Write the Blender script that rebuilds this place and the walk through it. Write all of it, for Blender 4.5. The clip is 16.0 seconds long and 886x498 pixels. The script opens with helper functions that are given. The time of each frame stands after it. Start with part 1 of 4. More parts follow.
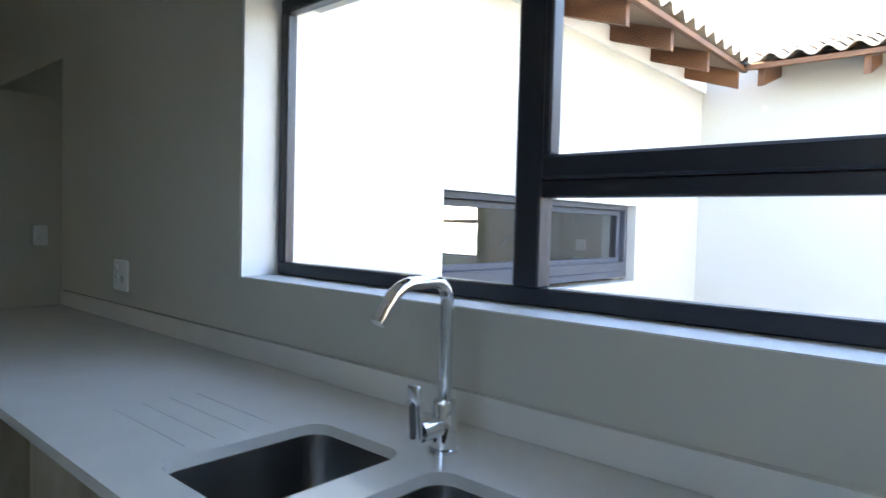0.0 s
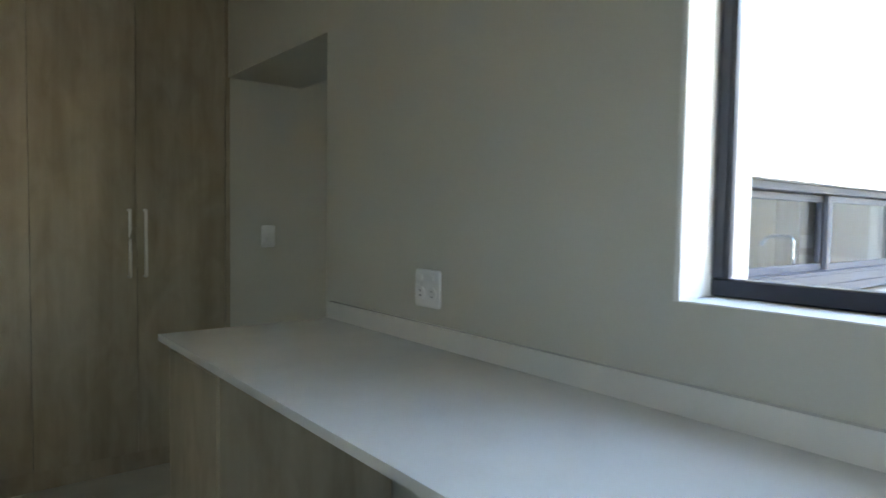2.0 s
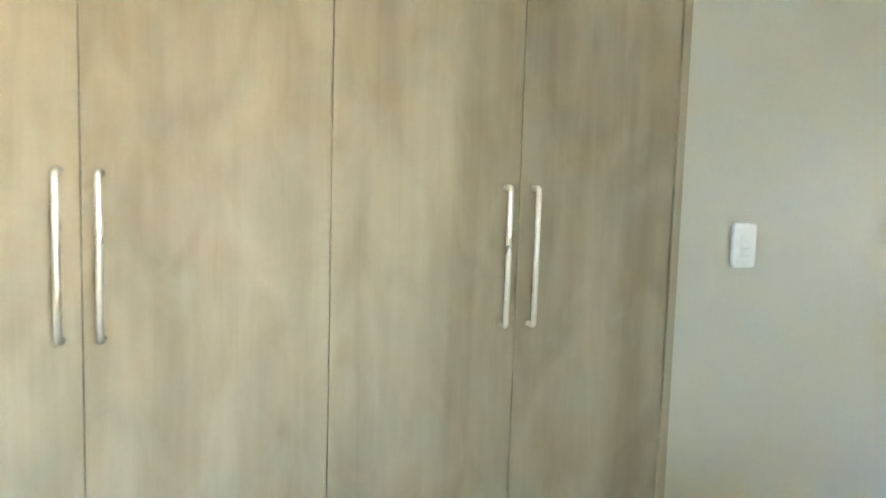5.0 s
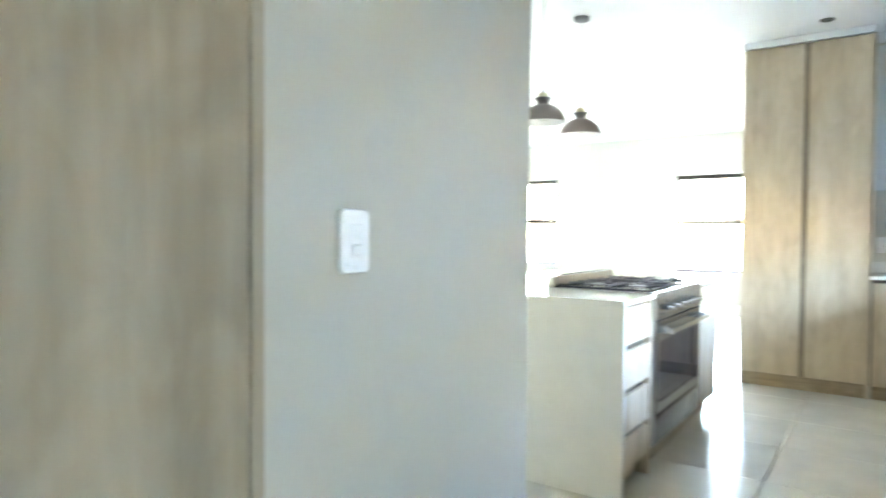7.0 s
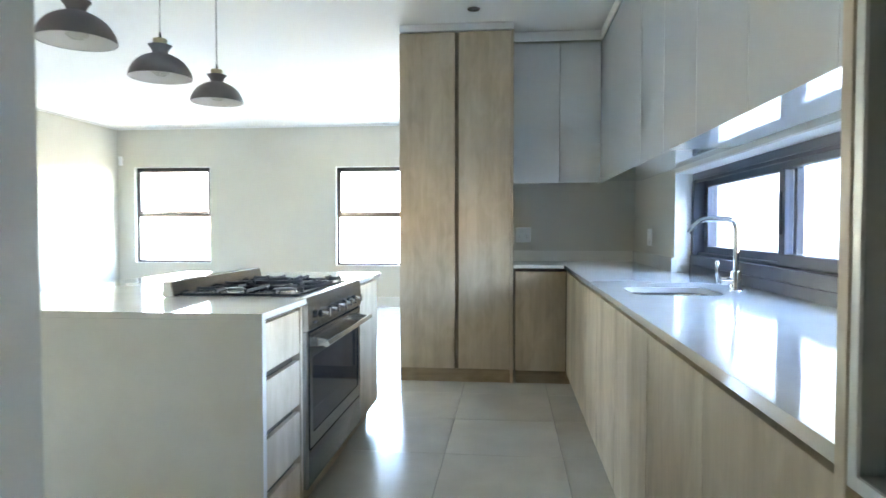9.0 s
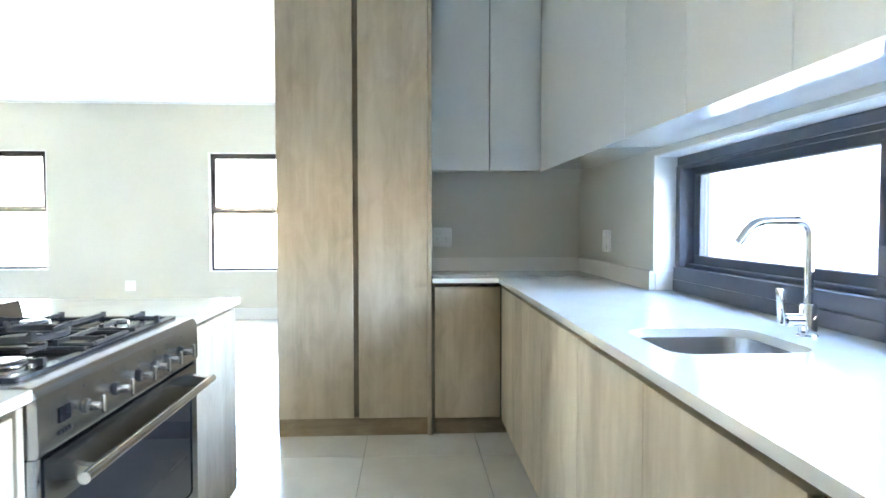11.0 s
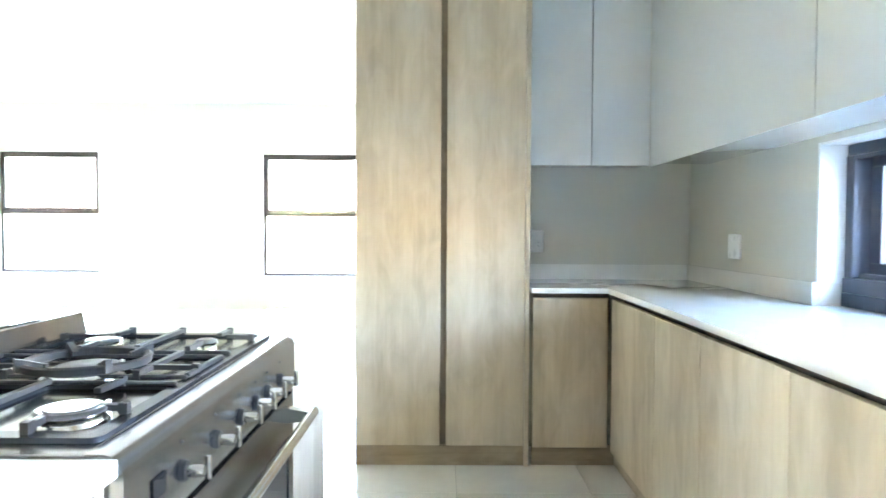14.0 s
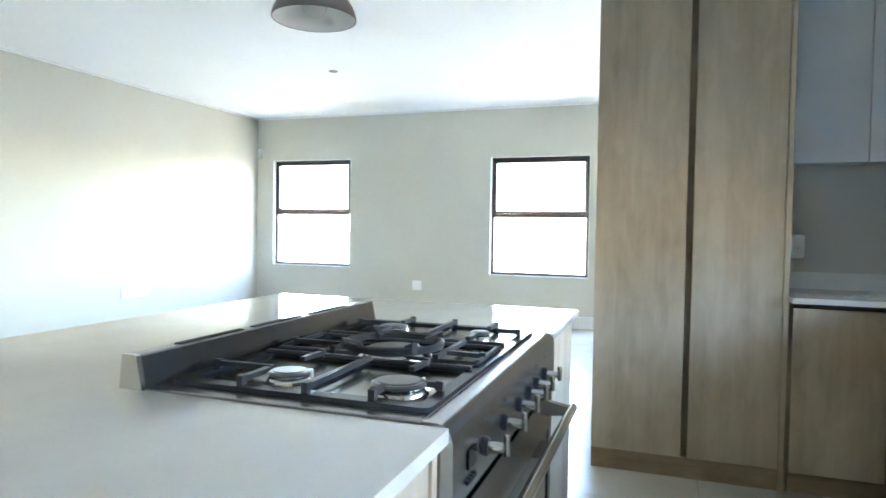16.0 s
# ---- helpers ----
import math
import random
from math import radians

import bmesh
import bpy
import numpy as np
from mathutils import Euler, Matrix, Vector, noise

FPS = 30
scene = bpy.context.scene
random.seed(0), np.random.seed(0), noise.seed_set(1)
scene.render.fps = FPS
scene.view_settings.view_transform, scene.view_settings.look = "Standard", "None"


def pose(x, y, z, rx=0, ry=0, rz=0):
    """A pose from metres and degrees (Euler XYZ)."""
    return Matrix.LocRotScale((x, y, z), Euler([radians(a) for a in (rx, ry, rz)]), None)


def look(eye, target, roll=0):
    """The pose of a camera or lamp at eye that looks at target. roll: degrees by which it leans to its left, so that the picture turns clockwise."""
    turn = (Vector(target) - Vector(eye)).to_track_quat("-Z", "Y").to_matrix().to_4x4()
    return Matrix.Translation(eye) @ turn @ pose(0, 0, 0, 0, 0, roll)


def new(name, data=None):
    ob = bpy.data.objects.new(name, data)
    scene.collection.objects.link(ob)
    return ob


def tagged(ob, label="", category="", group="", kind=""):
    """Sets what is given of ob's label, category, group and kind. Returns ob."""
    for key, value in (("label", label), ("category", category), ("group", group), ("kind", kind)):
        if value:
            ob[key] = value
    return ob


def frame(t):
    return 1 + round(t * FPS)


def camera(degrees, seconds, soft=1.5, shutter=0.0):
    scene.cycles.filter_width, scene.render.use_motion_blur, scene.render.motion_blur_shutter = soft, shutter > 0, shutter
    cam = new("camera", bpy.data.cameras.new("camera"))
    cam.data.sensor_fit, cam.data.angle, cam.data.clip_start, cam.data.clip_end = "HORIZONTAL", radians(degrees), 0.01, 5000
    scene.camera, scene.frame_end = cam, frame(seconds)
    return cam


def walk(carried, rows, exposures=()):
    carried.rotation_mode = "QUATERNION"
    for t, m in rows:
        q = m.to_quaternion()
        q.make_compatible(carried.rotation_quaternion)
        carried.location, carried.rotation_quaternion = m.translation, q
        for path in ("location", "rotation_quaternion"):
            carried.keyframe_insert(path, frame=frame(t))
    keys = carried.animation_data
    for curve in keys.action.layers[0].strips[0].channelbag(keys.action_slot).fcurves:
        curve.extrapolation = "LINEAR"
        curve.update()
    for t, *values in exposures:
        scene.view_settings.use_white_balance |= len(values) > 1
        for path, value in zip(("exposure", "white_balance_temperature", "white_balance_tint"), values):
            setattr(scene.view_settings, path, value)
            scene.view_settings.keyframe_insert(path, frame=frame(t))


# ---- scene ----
# ---------------------------------------------------------------- camera
cam = camera(70.1, 16.0, shutter=0.35)
PATH = [
    (0, (-1.027, -4.184, 1.311), (0.471, -2.861, 1.234), 1.5),
    (0.5, (-1.036, -3.946, 1.32), (0.442, -2.6, 1.239), 1.3),
    (1, (-1.062, -3.672, 1.312), (0.366, -2.274, 1.218), 1.1),
    (1.5, (-1.141, -3.429, 1.308), (0.194, -1.943, 1.214), 1.0),
    (2, (-1.221, -3.187, 1.307), (0.027, -1.628, 1.205), 0.9),
    (2.5, (-1.193, -2.908, 1.28), (-0.095, -1.24, 1.173), 0.5),
    (3, (-1.228, -2.59, 1.281), (-0.307, -0.818, 1.173), 1.0),
    (3.5, (-1.26, -2.246, 1.276), (-0.509, -0.395, 1.176), 0.9),
    (3.7, (-1.261, -2.102, 1.282), (-0.543, -0.239, 1.168), 1.1),
    (5.8, (-0.885, -0.857, 1.287), (-0.262, 1.035, 1.124), 1.7),
    (6, (-0.824, -0.824, 1.272), (-0.101, 1.033, 1.131), 1.5),
    (6.2, (-0.773, -0.79, 1.25), (0.085, 1.012, 1.134), 1.2),
    (6.4, (-0.743, -0.742, 1.232), (0.309, 0.956, 1.139), 0.7),
    (6.7, (-0.709, -0.702, 1.215), (0.657, 0.757, 1.144), 0.1),
    (7, (-0.661, -0.644, 1.201), (0.97, 0.512, 1.147), 0.4),
    (7.4, (-0.557, -0.632, 1.199), (1.265, 0.189, 1.135), 0.1),
    (8, (-0.315, -0.607, 1.19), (1.627, -0.134, 1.124), -0.1),
    (8.5, (-0.14, -0.563, 1.187), (1.83, -0.224, 1.116), -0.1),
    (9, (0.083, -0.491, 1.178), (2.071, -0.286, 1.112), 0.0),
    (9.5, (0.401, -0.471, 1.169), (2.399, -0.415, 1.092), 0.0),
    (10, (0.73, -0.472, 1.212), (2.728, -0.485, 1.129), 0.0),
    (10.2, (0.848, -0.462, 1.207), (2.846, -0.495, 1.125), -0.0),
    (12.5, (1.758, -0.251, 1.212), (3.747, -0.442, 1.135), 0.0),
    (13, (1.753, -0.201, 1.216), (3.745, -0.368, 1.137), 0.1),
    (13.5, (1.744, -0.148, 1.19), (3.739, -0.262, 1.124), 0.2),
    (14, (1.735, -0.095, 1.183), (3.734, -0.097, 1.124), 0.3),
    (14.5, (1.727, -0.06, 1.184), (3.719, 0.102, 1.125), 0.5),
    (15, (1.701, -0.034, 1.184), (3.673, 0.296, 1.122), 0.7),
    (15.5, (1.671, -0.003, 1.185), (3.607, 0.494, 1.122), 0.9),
    (16, (1.648, 0.018, 1.187), (3.536, 0.675, 1.123), 0.9),
]
EXPOSURE = [
    (0, 4.3, 8000, 14), (0.5, 4.1, 8100, 14), (1, 3.9, 8200, 14), (1.5, 4.4, 8500, 14), (2, 5.15, 9000, 13), (2.5, 5.85, 9600, 12), (3.5, 6.65, 9700, 11), (6, 7.95, 8200, 13), (6.5, 7.95, 7700, 14), (7, 7.8, 7500, 15), (7.5, 7.5, 7300, 16),
    (8, 7.15, 7200, 16), (9.5, 6.7, 7200, 17), (10.2, 6.9, 7200, 17), (12.5, 7.75, 7300, 16), (14, 7.8, 7300, 16), (15, 7.2, 7100, 16), (16, 6.45, 6900, 15),
]
walk(cam, [(r[0], look(*r[1:])) for r in PATH], EXPOSURE)

# ---------------------------------------------------------------- light
world = bpy.data.worlds.new("daylight")
world.use_nodes = True
scene.world = world
wn, wl = world.node_tree.nodes, world.node_tree.links
sky = wn.new("ShaderNodeTexSky")
sky.sky_type = "NISHITA"
sky.sun_disc = False
sky.sun_elevation = radians(38)
sky.sun_rotation = radians(2)
sky.air_density = 1.0
sky.dust_density = 0.4
sky.ozone_density = 3.0
wl.new(sky.outputs[0], wn["Background"].inputs[0])
wn["Background"].inputs[1].default_value = 0.15

sun = new("sun", bpy.data.lights.new("sun", "SUN"))
sun.data.energy = 3.2
sun.data.angle = radians(0.5)
sun.data.color = (1.0, 0.95, 0.87)
SUN_DIR = Vector((math.cos(radians(38)) * math.sin(radians(2)), math.cos(radians(38)) * math.cos(radians(2)), math.sin(radians(38))))
sun.matrix_world = look(SUN_DIR * 30, (0, 0, 0))


def portal(eye, target, width, height):
    """Guides the sky's light through an opening; it gives off none itself."""
    lamp = new("sky_portal", bpy.data.lights.new("sky_portal", "AREA"))
    lamp.data.shape = "RECTANGLE"
    lamp.data.size, lamp.data.size_y = width, height
    lamp.data.cycles.is_portal = True
    lamp.matrix_world = look(eye, target)


portal((0.30, -3.70, 1.57), (-1, -3.70, 1.57), 2.50, 0.87)
# unseen west opening, added to brighten the scullery
portal((-2.45, -4.40, 1.70), (-1, -4.40, 1.70), 0.80, 0.80)
portal((2.89, -1.85, 1.20), (2.89, 0, 1.20), 2.50, 0.65)
portal((9.65, 4.675, 1.38), (8, 4.675, 1.38), 1.23, 1.48)
portal((9.65, 1.475, 1.36), (8, 1.475, 1.36), 1.23, 1.49)
portal((9.65, -1.70, 1.10), (8, -1.70, 1.10), 1.00, 2.20)


# ---------------------------------------------------------------- materials
def material(name, base, rough=0.5, metal=0.0, vary=0.06, scale=6.0, stretch=(1, 1, 1), fine=90.0, bump=0.05, tint=None, spread=0.0, coat=0.0, gloss_var=0.1):
    """A procedural surface: cloudy variation, fine grain, uneven gloss and relief."""
    m = bpy.data.materials.new(name)
    m.use_nodes = True
    n, l = m.node_tree.nodes, m.node_tree.links
    p = n["Principled BSDF"]
    p.inputs["Metallic"].default_value = metal
    if coat:
        p.inputs["Coat Weight"].default_value = coat
        p.inputs["Coat Roughness"].default_value = 0.05
    tc, mp = n.new("ShaderNodeTexCoord"), n.new("ShaderNodeMapping")
    mp.inputs["Scale"].default_value = stretch
    info = n.new("ShaderNodeObjectInfo")
    off = n.new("ShaderNodeVectorMath")
    off.operation = "MULTIPLY_ADD"
    off.inputs[1].default_value = (17, 13, 7)
    l.new(info.outputs["Random"], off.inputs[0])
    l.new(tc.outputs["Object"], off.inputs[2])
    l.new(off.outputs[0], mp.inputs["Vector"])
    big, small = n.new("ShaderNodeTexNoise"), n.new("ShaderNodeTexNoise")
    big.inputs["Scale"].default_value, big.inputs["Detail"].default_value = scale, 5
    small.inputs["Scale"].default_value, small.inputs["Detail"].default_value = fine, 3
    for t in (big, small):
        l.new(mp.outputs[0], t.inputs["Vector"])
    both = n.new("ShaderNodeMath")
    both.operation = "MULTIPLY_ADD"
    l.new(small.outputs["Fac"], both.inputs[0])
    both.inputs[1].default_value = 0.35
    l.new(big.outputs["Fac"], both.inputs[2])
    ramp = n.new("ShaderNodeValToRGB")
    lo = tint or [c * (1 - 2.2 * vary) for c in base]
    hi = [min(1, c * (1 + 1.6 * vary)) for c in base]
    ramp.color_ramp.elements[0].position, ramp.color_ramp.elements[1].position = 0.42, 0.92
    ramp.color_ramp.elements[0].color, ramp.color_ramp.elements[1].color = (*lo, 1), (*hi, 1)
    l.new(both.outputs[0], ramp.inputs["Fac"])
    if spread:
        hsv, val = n.new("ShaderNodeHueSaturation"), n.new("ShaderNodeMapRange")
        val.inputs["To Min"].default_value, val.inputs["To Max"].default_value = 1 - spread, 1 + spread
        l.new(info.outputs["Random"], val.inputs["Value"])
        l.new(val.outputs[0], hsv.inputs["Value"])
        l.new(ramp.outputs[0], hsv.inputs["Color"])
        l.new(hsv.outputs[0], p.inputs["Base Color"])
    else:
        l.new(ramp.outputs[0], p.inputs["Base Color"])
    rr = n.new("ShaderNodeMapRange")
    rr.inputs["To Min"].default_value, rr.inputs["To Max"].default_value = rough * (1 - gloss_var), min(1, rough * (1 + gloss_var))
    l.new(big.outputs["Fac"], rr.inputs["Value"])
    l.new(rr.outputs[0], p.inputs["Roughness"])
    if bump:
        b = n.new("ShaderNodeBump")
        b.inputs["Strength"].default_value, b.inputs["Distance"].default_value = bump, 0.002
        l.new(both.outputs[0], b.inputs["Height"])
        l.new(b.outputs[0], p.inputs["Normal"])
    return m


def wood(name, light, mid, dark, rough=0.5, along=2):
    """Laminate with long grain streaks along one axis, broad plank tones and small knots."""
    m = bpy.data.materials.new(name)
    m.use_nodes = True
    n, l = m.node_tree.nodes, m.node_tree.links
    p = n["Principled BSDF"]
    tc, info, off = n.new("ShaderNodeTexCoord"), n.new("ShaderNodeObjectInfo"), n.new("ShaderNodeVectorMath")
    off.operation = "MULTIPLY_ADD"
    off.inputs[1].default_value = (23, 11, 5)
    l.new(info.outputs["Random"], off.inputs[0])
    l.new(tc.outputs["Object"], off.inputs[2])

    def streak(across, long, detail, distort):
        mp, t = n.new("ShaderNodeMapping"), n.new("ShaderNodeTexNoise")
        s = [across] * 3
        s[along] = long
        mp.inputs["Scale"].default_value = s
        l.new(off.outputs[0], mp.inputs["Vector"])
        t.inputs["Scale"].default_value, t.inputs["Detail"].default_value, t.inputs["Distortion"].default_value = 1.0, detail, distort
        l.new(mp.outputs[0], t.inputs["Vector"])
        return t.outputs["Fac"]
    broad, grain, fine, blot = streak(6, 0.5, 2, 0.4), streak(30, 1.4, 5, 0.8), streak(170, 5, 2, 0.0), streak(11, 4.5, 5, 0.9)

    def mix(a, b, k):
        x = n.new("ShaderNodeMath")
        x.operation = "MULTIPLY_ADD"
        l.new(a, x.inputs[0])
        x.inputs[1].default_value = k
        l.new(b, x.inputs[2])
        return x.outputs[0]
    total = mix(grain, mix(fine, mix(blot, broad, 0.75), 0.12), 0.32)
    ramp = n.new("ShaderNodeValToRGB")
    e = ramp.color_ramp.elements
    scale_in = n.new("ShaderNodeMapRange")
    scale_in.inputs["From Min"].default_value, scale_in.inputs["From Max"].default_value = 0.78, 1.42
    l.new(total, scale_in.inputs["Value"])
    e[0].position, e[0].color = 0.08, (*dark, 1)
    e[1].position, e[1].color = 0.92, (*light, 1)
    e.new(0.5).color = (*mid, 1)
    l.new(scale_in.outputs[0], ramp.inputs["Fac"])
    l.new(ramp.outputs[0], p.inputs["Base Color"])
    p.inputs["Roughness"].default_value = rough
    p.inputs["Specular IOR Level"].default_value = 0.3
    b = n.new("ShaderNodeBump")
    b.inputs["Strength"].default_value, b.inputs["Distance"].default_value = 0.12, 0.001
    l.new(mix(fine, grain, 0.6), b.inputs["Height"])
    l.new(b.outputs[0], p.inputs["Normal"])
    return m


def window_glass(name, tint):
    m = bpy.data.materials.new(name)
    m.use_nodes = True
    n, l = m.node_tree.nodes, m.node_tree.links
    n.remove(n["Principled BSDF"])
    clear, gloss, mixer = n.new("ShaderNodeBsdfTransparent"), n.new("ShaderNodeBsdfGlossy"), n.new("ShaderNodeMixShader")
    edge, power, amount = n.new("ShaderNodeLayerWeight"), n.new("ShaderNodeMath"), n.new("ShaderNodeMath")
    clear.inputs[0].default_value = (*tint, 1)
    gloss.inputs["Roughness"].default_value = 0.0
    edge.inputs["Blend"].default_value = 0.5
    power.operation, amount.operation = "POWER", "MULTIPLY_ADD"
    l.new(edge.outputs["Facing"], power.inputs[0])
    power.inputs[1].default_value = 4.0
    l.new(power.outputs[0], amount.inputs[0])
    amount.inputs[1].default_value, amount.inputs[2].default_value = 0.7, 0.035
    l.new(amount.outputs[0], mixer.inputs[0])
    l.new(clear.outputs[0], mixer.inputs[1])
    l.new(gloss.outputs[0], mixer.inputs[2])
    l.new(mixer.outputs[0], n["Material Output"].inputs[0])
    return m


PAINT = material("greige wall paint", (0.60, 0.58, 0.50), 0.5, vary=0.02, scale=1.3, fine=160, bump=0.10)
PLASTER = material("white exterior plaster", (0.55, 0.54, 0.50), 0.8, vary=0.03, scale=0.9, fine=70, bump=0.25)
CEILING = material("white ceiling paint", (0.87, 0.87, 0.86), 0.7, vary=0.012, scale=1.0, fine=120, bump=0.05)
REVEAL = material("white reveal paint", (0.80, 0.80, 0.77), 0.6, vary=0.02, scale=2.0, fine=120, bump=0.08)
SKIRT = material("white gloss skirting paint", (0.82, 0.82, 0.80), 0.3, vary=0.015, scale=2.0, bump=0.02)
TILE = material("pale beige porcelain", (0.66, 0.635, 0.56), 0.16, vary=0.04, scale=4.0, fine=240, bump=0.015, spread=0.025, gloss_var=0.3)
GROUT = material("beige grout", (0.42, 0.40, 0.35), 0.9, vary=0.08, scale=20, bump=0.2)
OAK = wood("ash oak laminate", (0.62, 0.525, 0.395), (0.535, 0.44, 0.318), (0.435, 0.35, 0.245), 0.5)
# Kickboard oak: the door pattern in darker tones, grain running sideways.
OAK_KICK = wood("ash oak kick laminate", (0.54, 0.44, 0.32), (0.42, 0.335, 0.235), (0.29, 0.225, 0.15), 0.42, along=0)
PANEL = wood("greyed oak laminate", (0.47, 0.395, 0.29), (0.405, 0.333, 0.237), (0.33, 0.265, 0.182), 0.45)
# Handle recesses: the shade inside the gaps is put into these browns.
CHANNEL = material("handle channel with painted shade", (0.10, 0.075, 0.052), 0.6, vary=0.1, scale=9)
GROOVE = material("groove laminate with painted shade", (0.19, 0.145, 0.10), 0.6, vary=0.1, scale=9)
CARCASS = material("dark melamine carcass", (0.20, 0.165, 0.12), 0.6, vary=0.06, scale=6)
NICHE = material("grey melamine lining", (0.42, 0.43, 0.40), 0.45, vary=0.02, scale=3)
EDGE = material("white edging", (0.74, 0.73, 0.69), 0.35, vary=0.02, scale=5)
QUARTZ = material("off white quartz", (0.77, 0.75, 0.69), 0.10, vary=0.02, scale=7, fine=420, bump=0.006, coat=0.3)
GLOSS = material("white gloss lacquer", (0.70, 0.72, 0.71), 0.07, vary=0.012, scale=1.2, fine=30, bump=0.012, coat=0.6)
STEEL = material("brushed stainless steel", (0.26, 0.26, 0.275), 0.22, metal=1.0, vary=0.03, scale=6, stretch=(0.4, 30, 30), fine=12, bump=0.012)
FASCIA = material("brushed steel fascia", (0.42, 0.42, 0.43), 0.24, metal=1.0, vary=0.02, scale=5, stretch=(0.5, 4, 4), fine=60, bump=0.0)
CAP = material("dull grey burner cap", (0.13, 0.13, 0.135), 0.34, metal=0.5, vary=0.12, scale=30, bump=0.05)
SLOT = material("black slot", (0.006, 0.006, 0.006), 0.95, vary=0.05, scale=15)
SINK_STEEL = material("satin sink steel", (0.36, 0.355, 0.35), 0.24, metal=1.0, vary=0.05, scale=9, fine=200, bump=0.02)
BRIGHT = material("polished steel trim", (0.68, 0.67, 0.64), 0.16, metal=1.0, vary=0.03, scale=8, bump=0.01)
CHROME = material("chrome", (0.78, 0.79, 0.80), 0.045, metal=1.0, vary=0.01, scale=6, bump=0.0)
NICKEL = material("satin nickel", (0.78, 0.74, 0.68), 0.28, metal=1.0, vary=0.03, scale=12, bump=0.02)
IRON = material("matt cast iron", (0.030, 0.031, 0.036), 0.55, vary=0.12, scale=40, fine=300, bump=0.18)
ENAMEL = material("black enamel", (0.030, 0.032, 0.040), 0.22, vary=0.06, scale=12, bump=0.02)
TRAY = material("burner tray steel", (0.24, 0.23, 0.21), 0.16, metal=1.0, vary=0.1, scale=14, bump=0.03)
OVEN_GLASS = material("black oven glass", (0.014, 0.014, 0.016), 0.035, vary=0.05, scale=3, bump=0.0)
RUBBER = material("black plastic", (0.015, 0.015, 0.017), 0.4, vary=0.08, scale=15)
ALU = material("charcoal aluminium", (0.020, 0.023, 0.034), 0.38, vary=0.10, scale=6, fine=200, bump=0.03)
ALU_GREY = material("graphite aluminium", (0.060, 0.068, 0.088), 0.36, vary=0.08, scale=6, fine=200, bump=0.03)
ALU_BROWN = material("bronze aluminium", (0.050, 0.043, 0.040), 0.4, vary=0.08, scale=6, bump=0.03)
PLASTIC = material("white switch plastic", (0.87, 0.87, 0.85), 0.28, vary=0.015, scale=20, bump=0.01)
SHADE = material("taupe grey lamp paint", (0.17, 0.16, 0.165), 0.5, vary=0.05, scale=10, bump=0.03)
SHADE_IN = material("white lamp lining", (0.80, 0.80, 0.80), 0.35, vary=0.02, scale=10, bump=0.0)
ASH = material("pale ash wood cap", (0.60, 0.54, 0.35), 0.45, vary=0.08, scale=14)
CORD = material("grey cord", (0.35, 0.35, 0.35), 0.6, vary=0.05, scale=60)
RAFTER = wood("stained pine", (0.22, 0.098, 0.047), (0.14, 0.058, 0.027), (0.07, 0.028, 0.014), 0.6, along=1)
RAFTER_X = wood("stained pine crosswise", (0.22, 0.098, 0.047), (0.14, 0.058, 0.027), (0.07, 0.028, 0.014), 0.6, along=0)
CLAY = material("pale clay roof tile", (0.56, 0.46, 0.36), 0.85, vary=0.16, scale=5, fine=60, bump=0.3, spread=0.10)
BOARD = material("brown ceiling board", (0.22, 0.13, 0.075), 0.7, vary=0.1, scale=5)
# Ground cover is invented; its dark colour holds down sunlight bounced indoors.
DIM_GROUND = material("ground dimmed against bounce", (0.14, 0.135, 0.10), 0.9, vary=0.1, scale=0.8, fine=30, bump=0.3)
GLASS = window_glass("clear window glass", (0.95, 0.96, 0.96))
GLASS_S = window_glass("solar grey window glass", (0.92, 0.93, 0.94))
GLASS_K = window_glass("grey window glass", (0.90, 0.92, 0.93))
BULB = window_glass("clear bulb glass", (0.95, 0.95, 0.93))


# ---------------------------------------------------------------- modelling helpers
def bx(bm, x0, x1, y0, y1, z0, z1, bevel=0.0, seg=1):
    made = bmesh.ops.create_cube(bm, size=1, matrix=Matrix.LocRotScale(((x0 + x1) / 2, (y0 + y1) / 2, (z0 + z1) / 2), None, (abs(x1 - x0), abs(y1 - y0), abs(z1 - z0))))
    if bevel:
        edges = list({e for v in made["verts"] for e in v.link_edges})
        bmesh.ops.bevel(bm, geom=edges, offset=bevel, segments=seg, profile=0.5, affect="EDGES")
    return bm


def box(x0, x1, y0, y1, z0, z1, bevel=0.0, seg=1):
    return bx(bmesh.new(), x0, x1, y0, y1, z0, z1, bevel, seg)


def lathe(bm, profile, at=(0, 0, 0), seg=32, turn=None):
    """Turns (radius, height) pairs about z, then places the piece."""
    m = Matrix.Translation(at) @ (turn or Matrix.Identity(4))
    rings = []
    for r, z in profile:
        if r < 1e-6:
            rings.append([bm.verts.new(m @ Vector((0, 0, z)))])
        else:
            rings.append([bm.verts.new(m @ Vector((r * math.cos(a), r * math.sin(a), z))) for a in (2 * math.pi * i / seg for i in range(seg))])
    for a, b in zip(rings, rings[1:]):
        for i in range(seg):
            j = (i + 1) % seg
            ring = [a[i % len(a)], a[j % len(a)], b[j % len(b)], b[i % len(b)]]
            ring = [v for k, v in enumerate(ring) if v not in ring[:k]]
            if len(ring) > 2:
                bm.faces.new(ring)
    bmesh.ops.recalc_face_normals(bm, faces=bm.faces[:])
    return bm


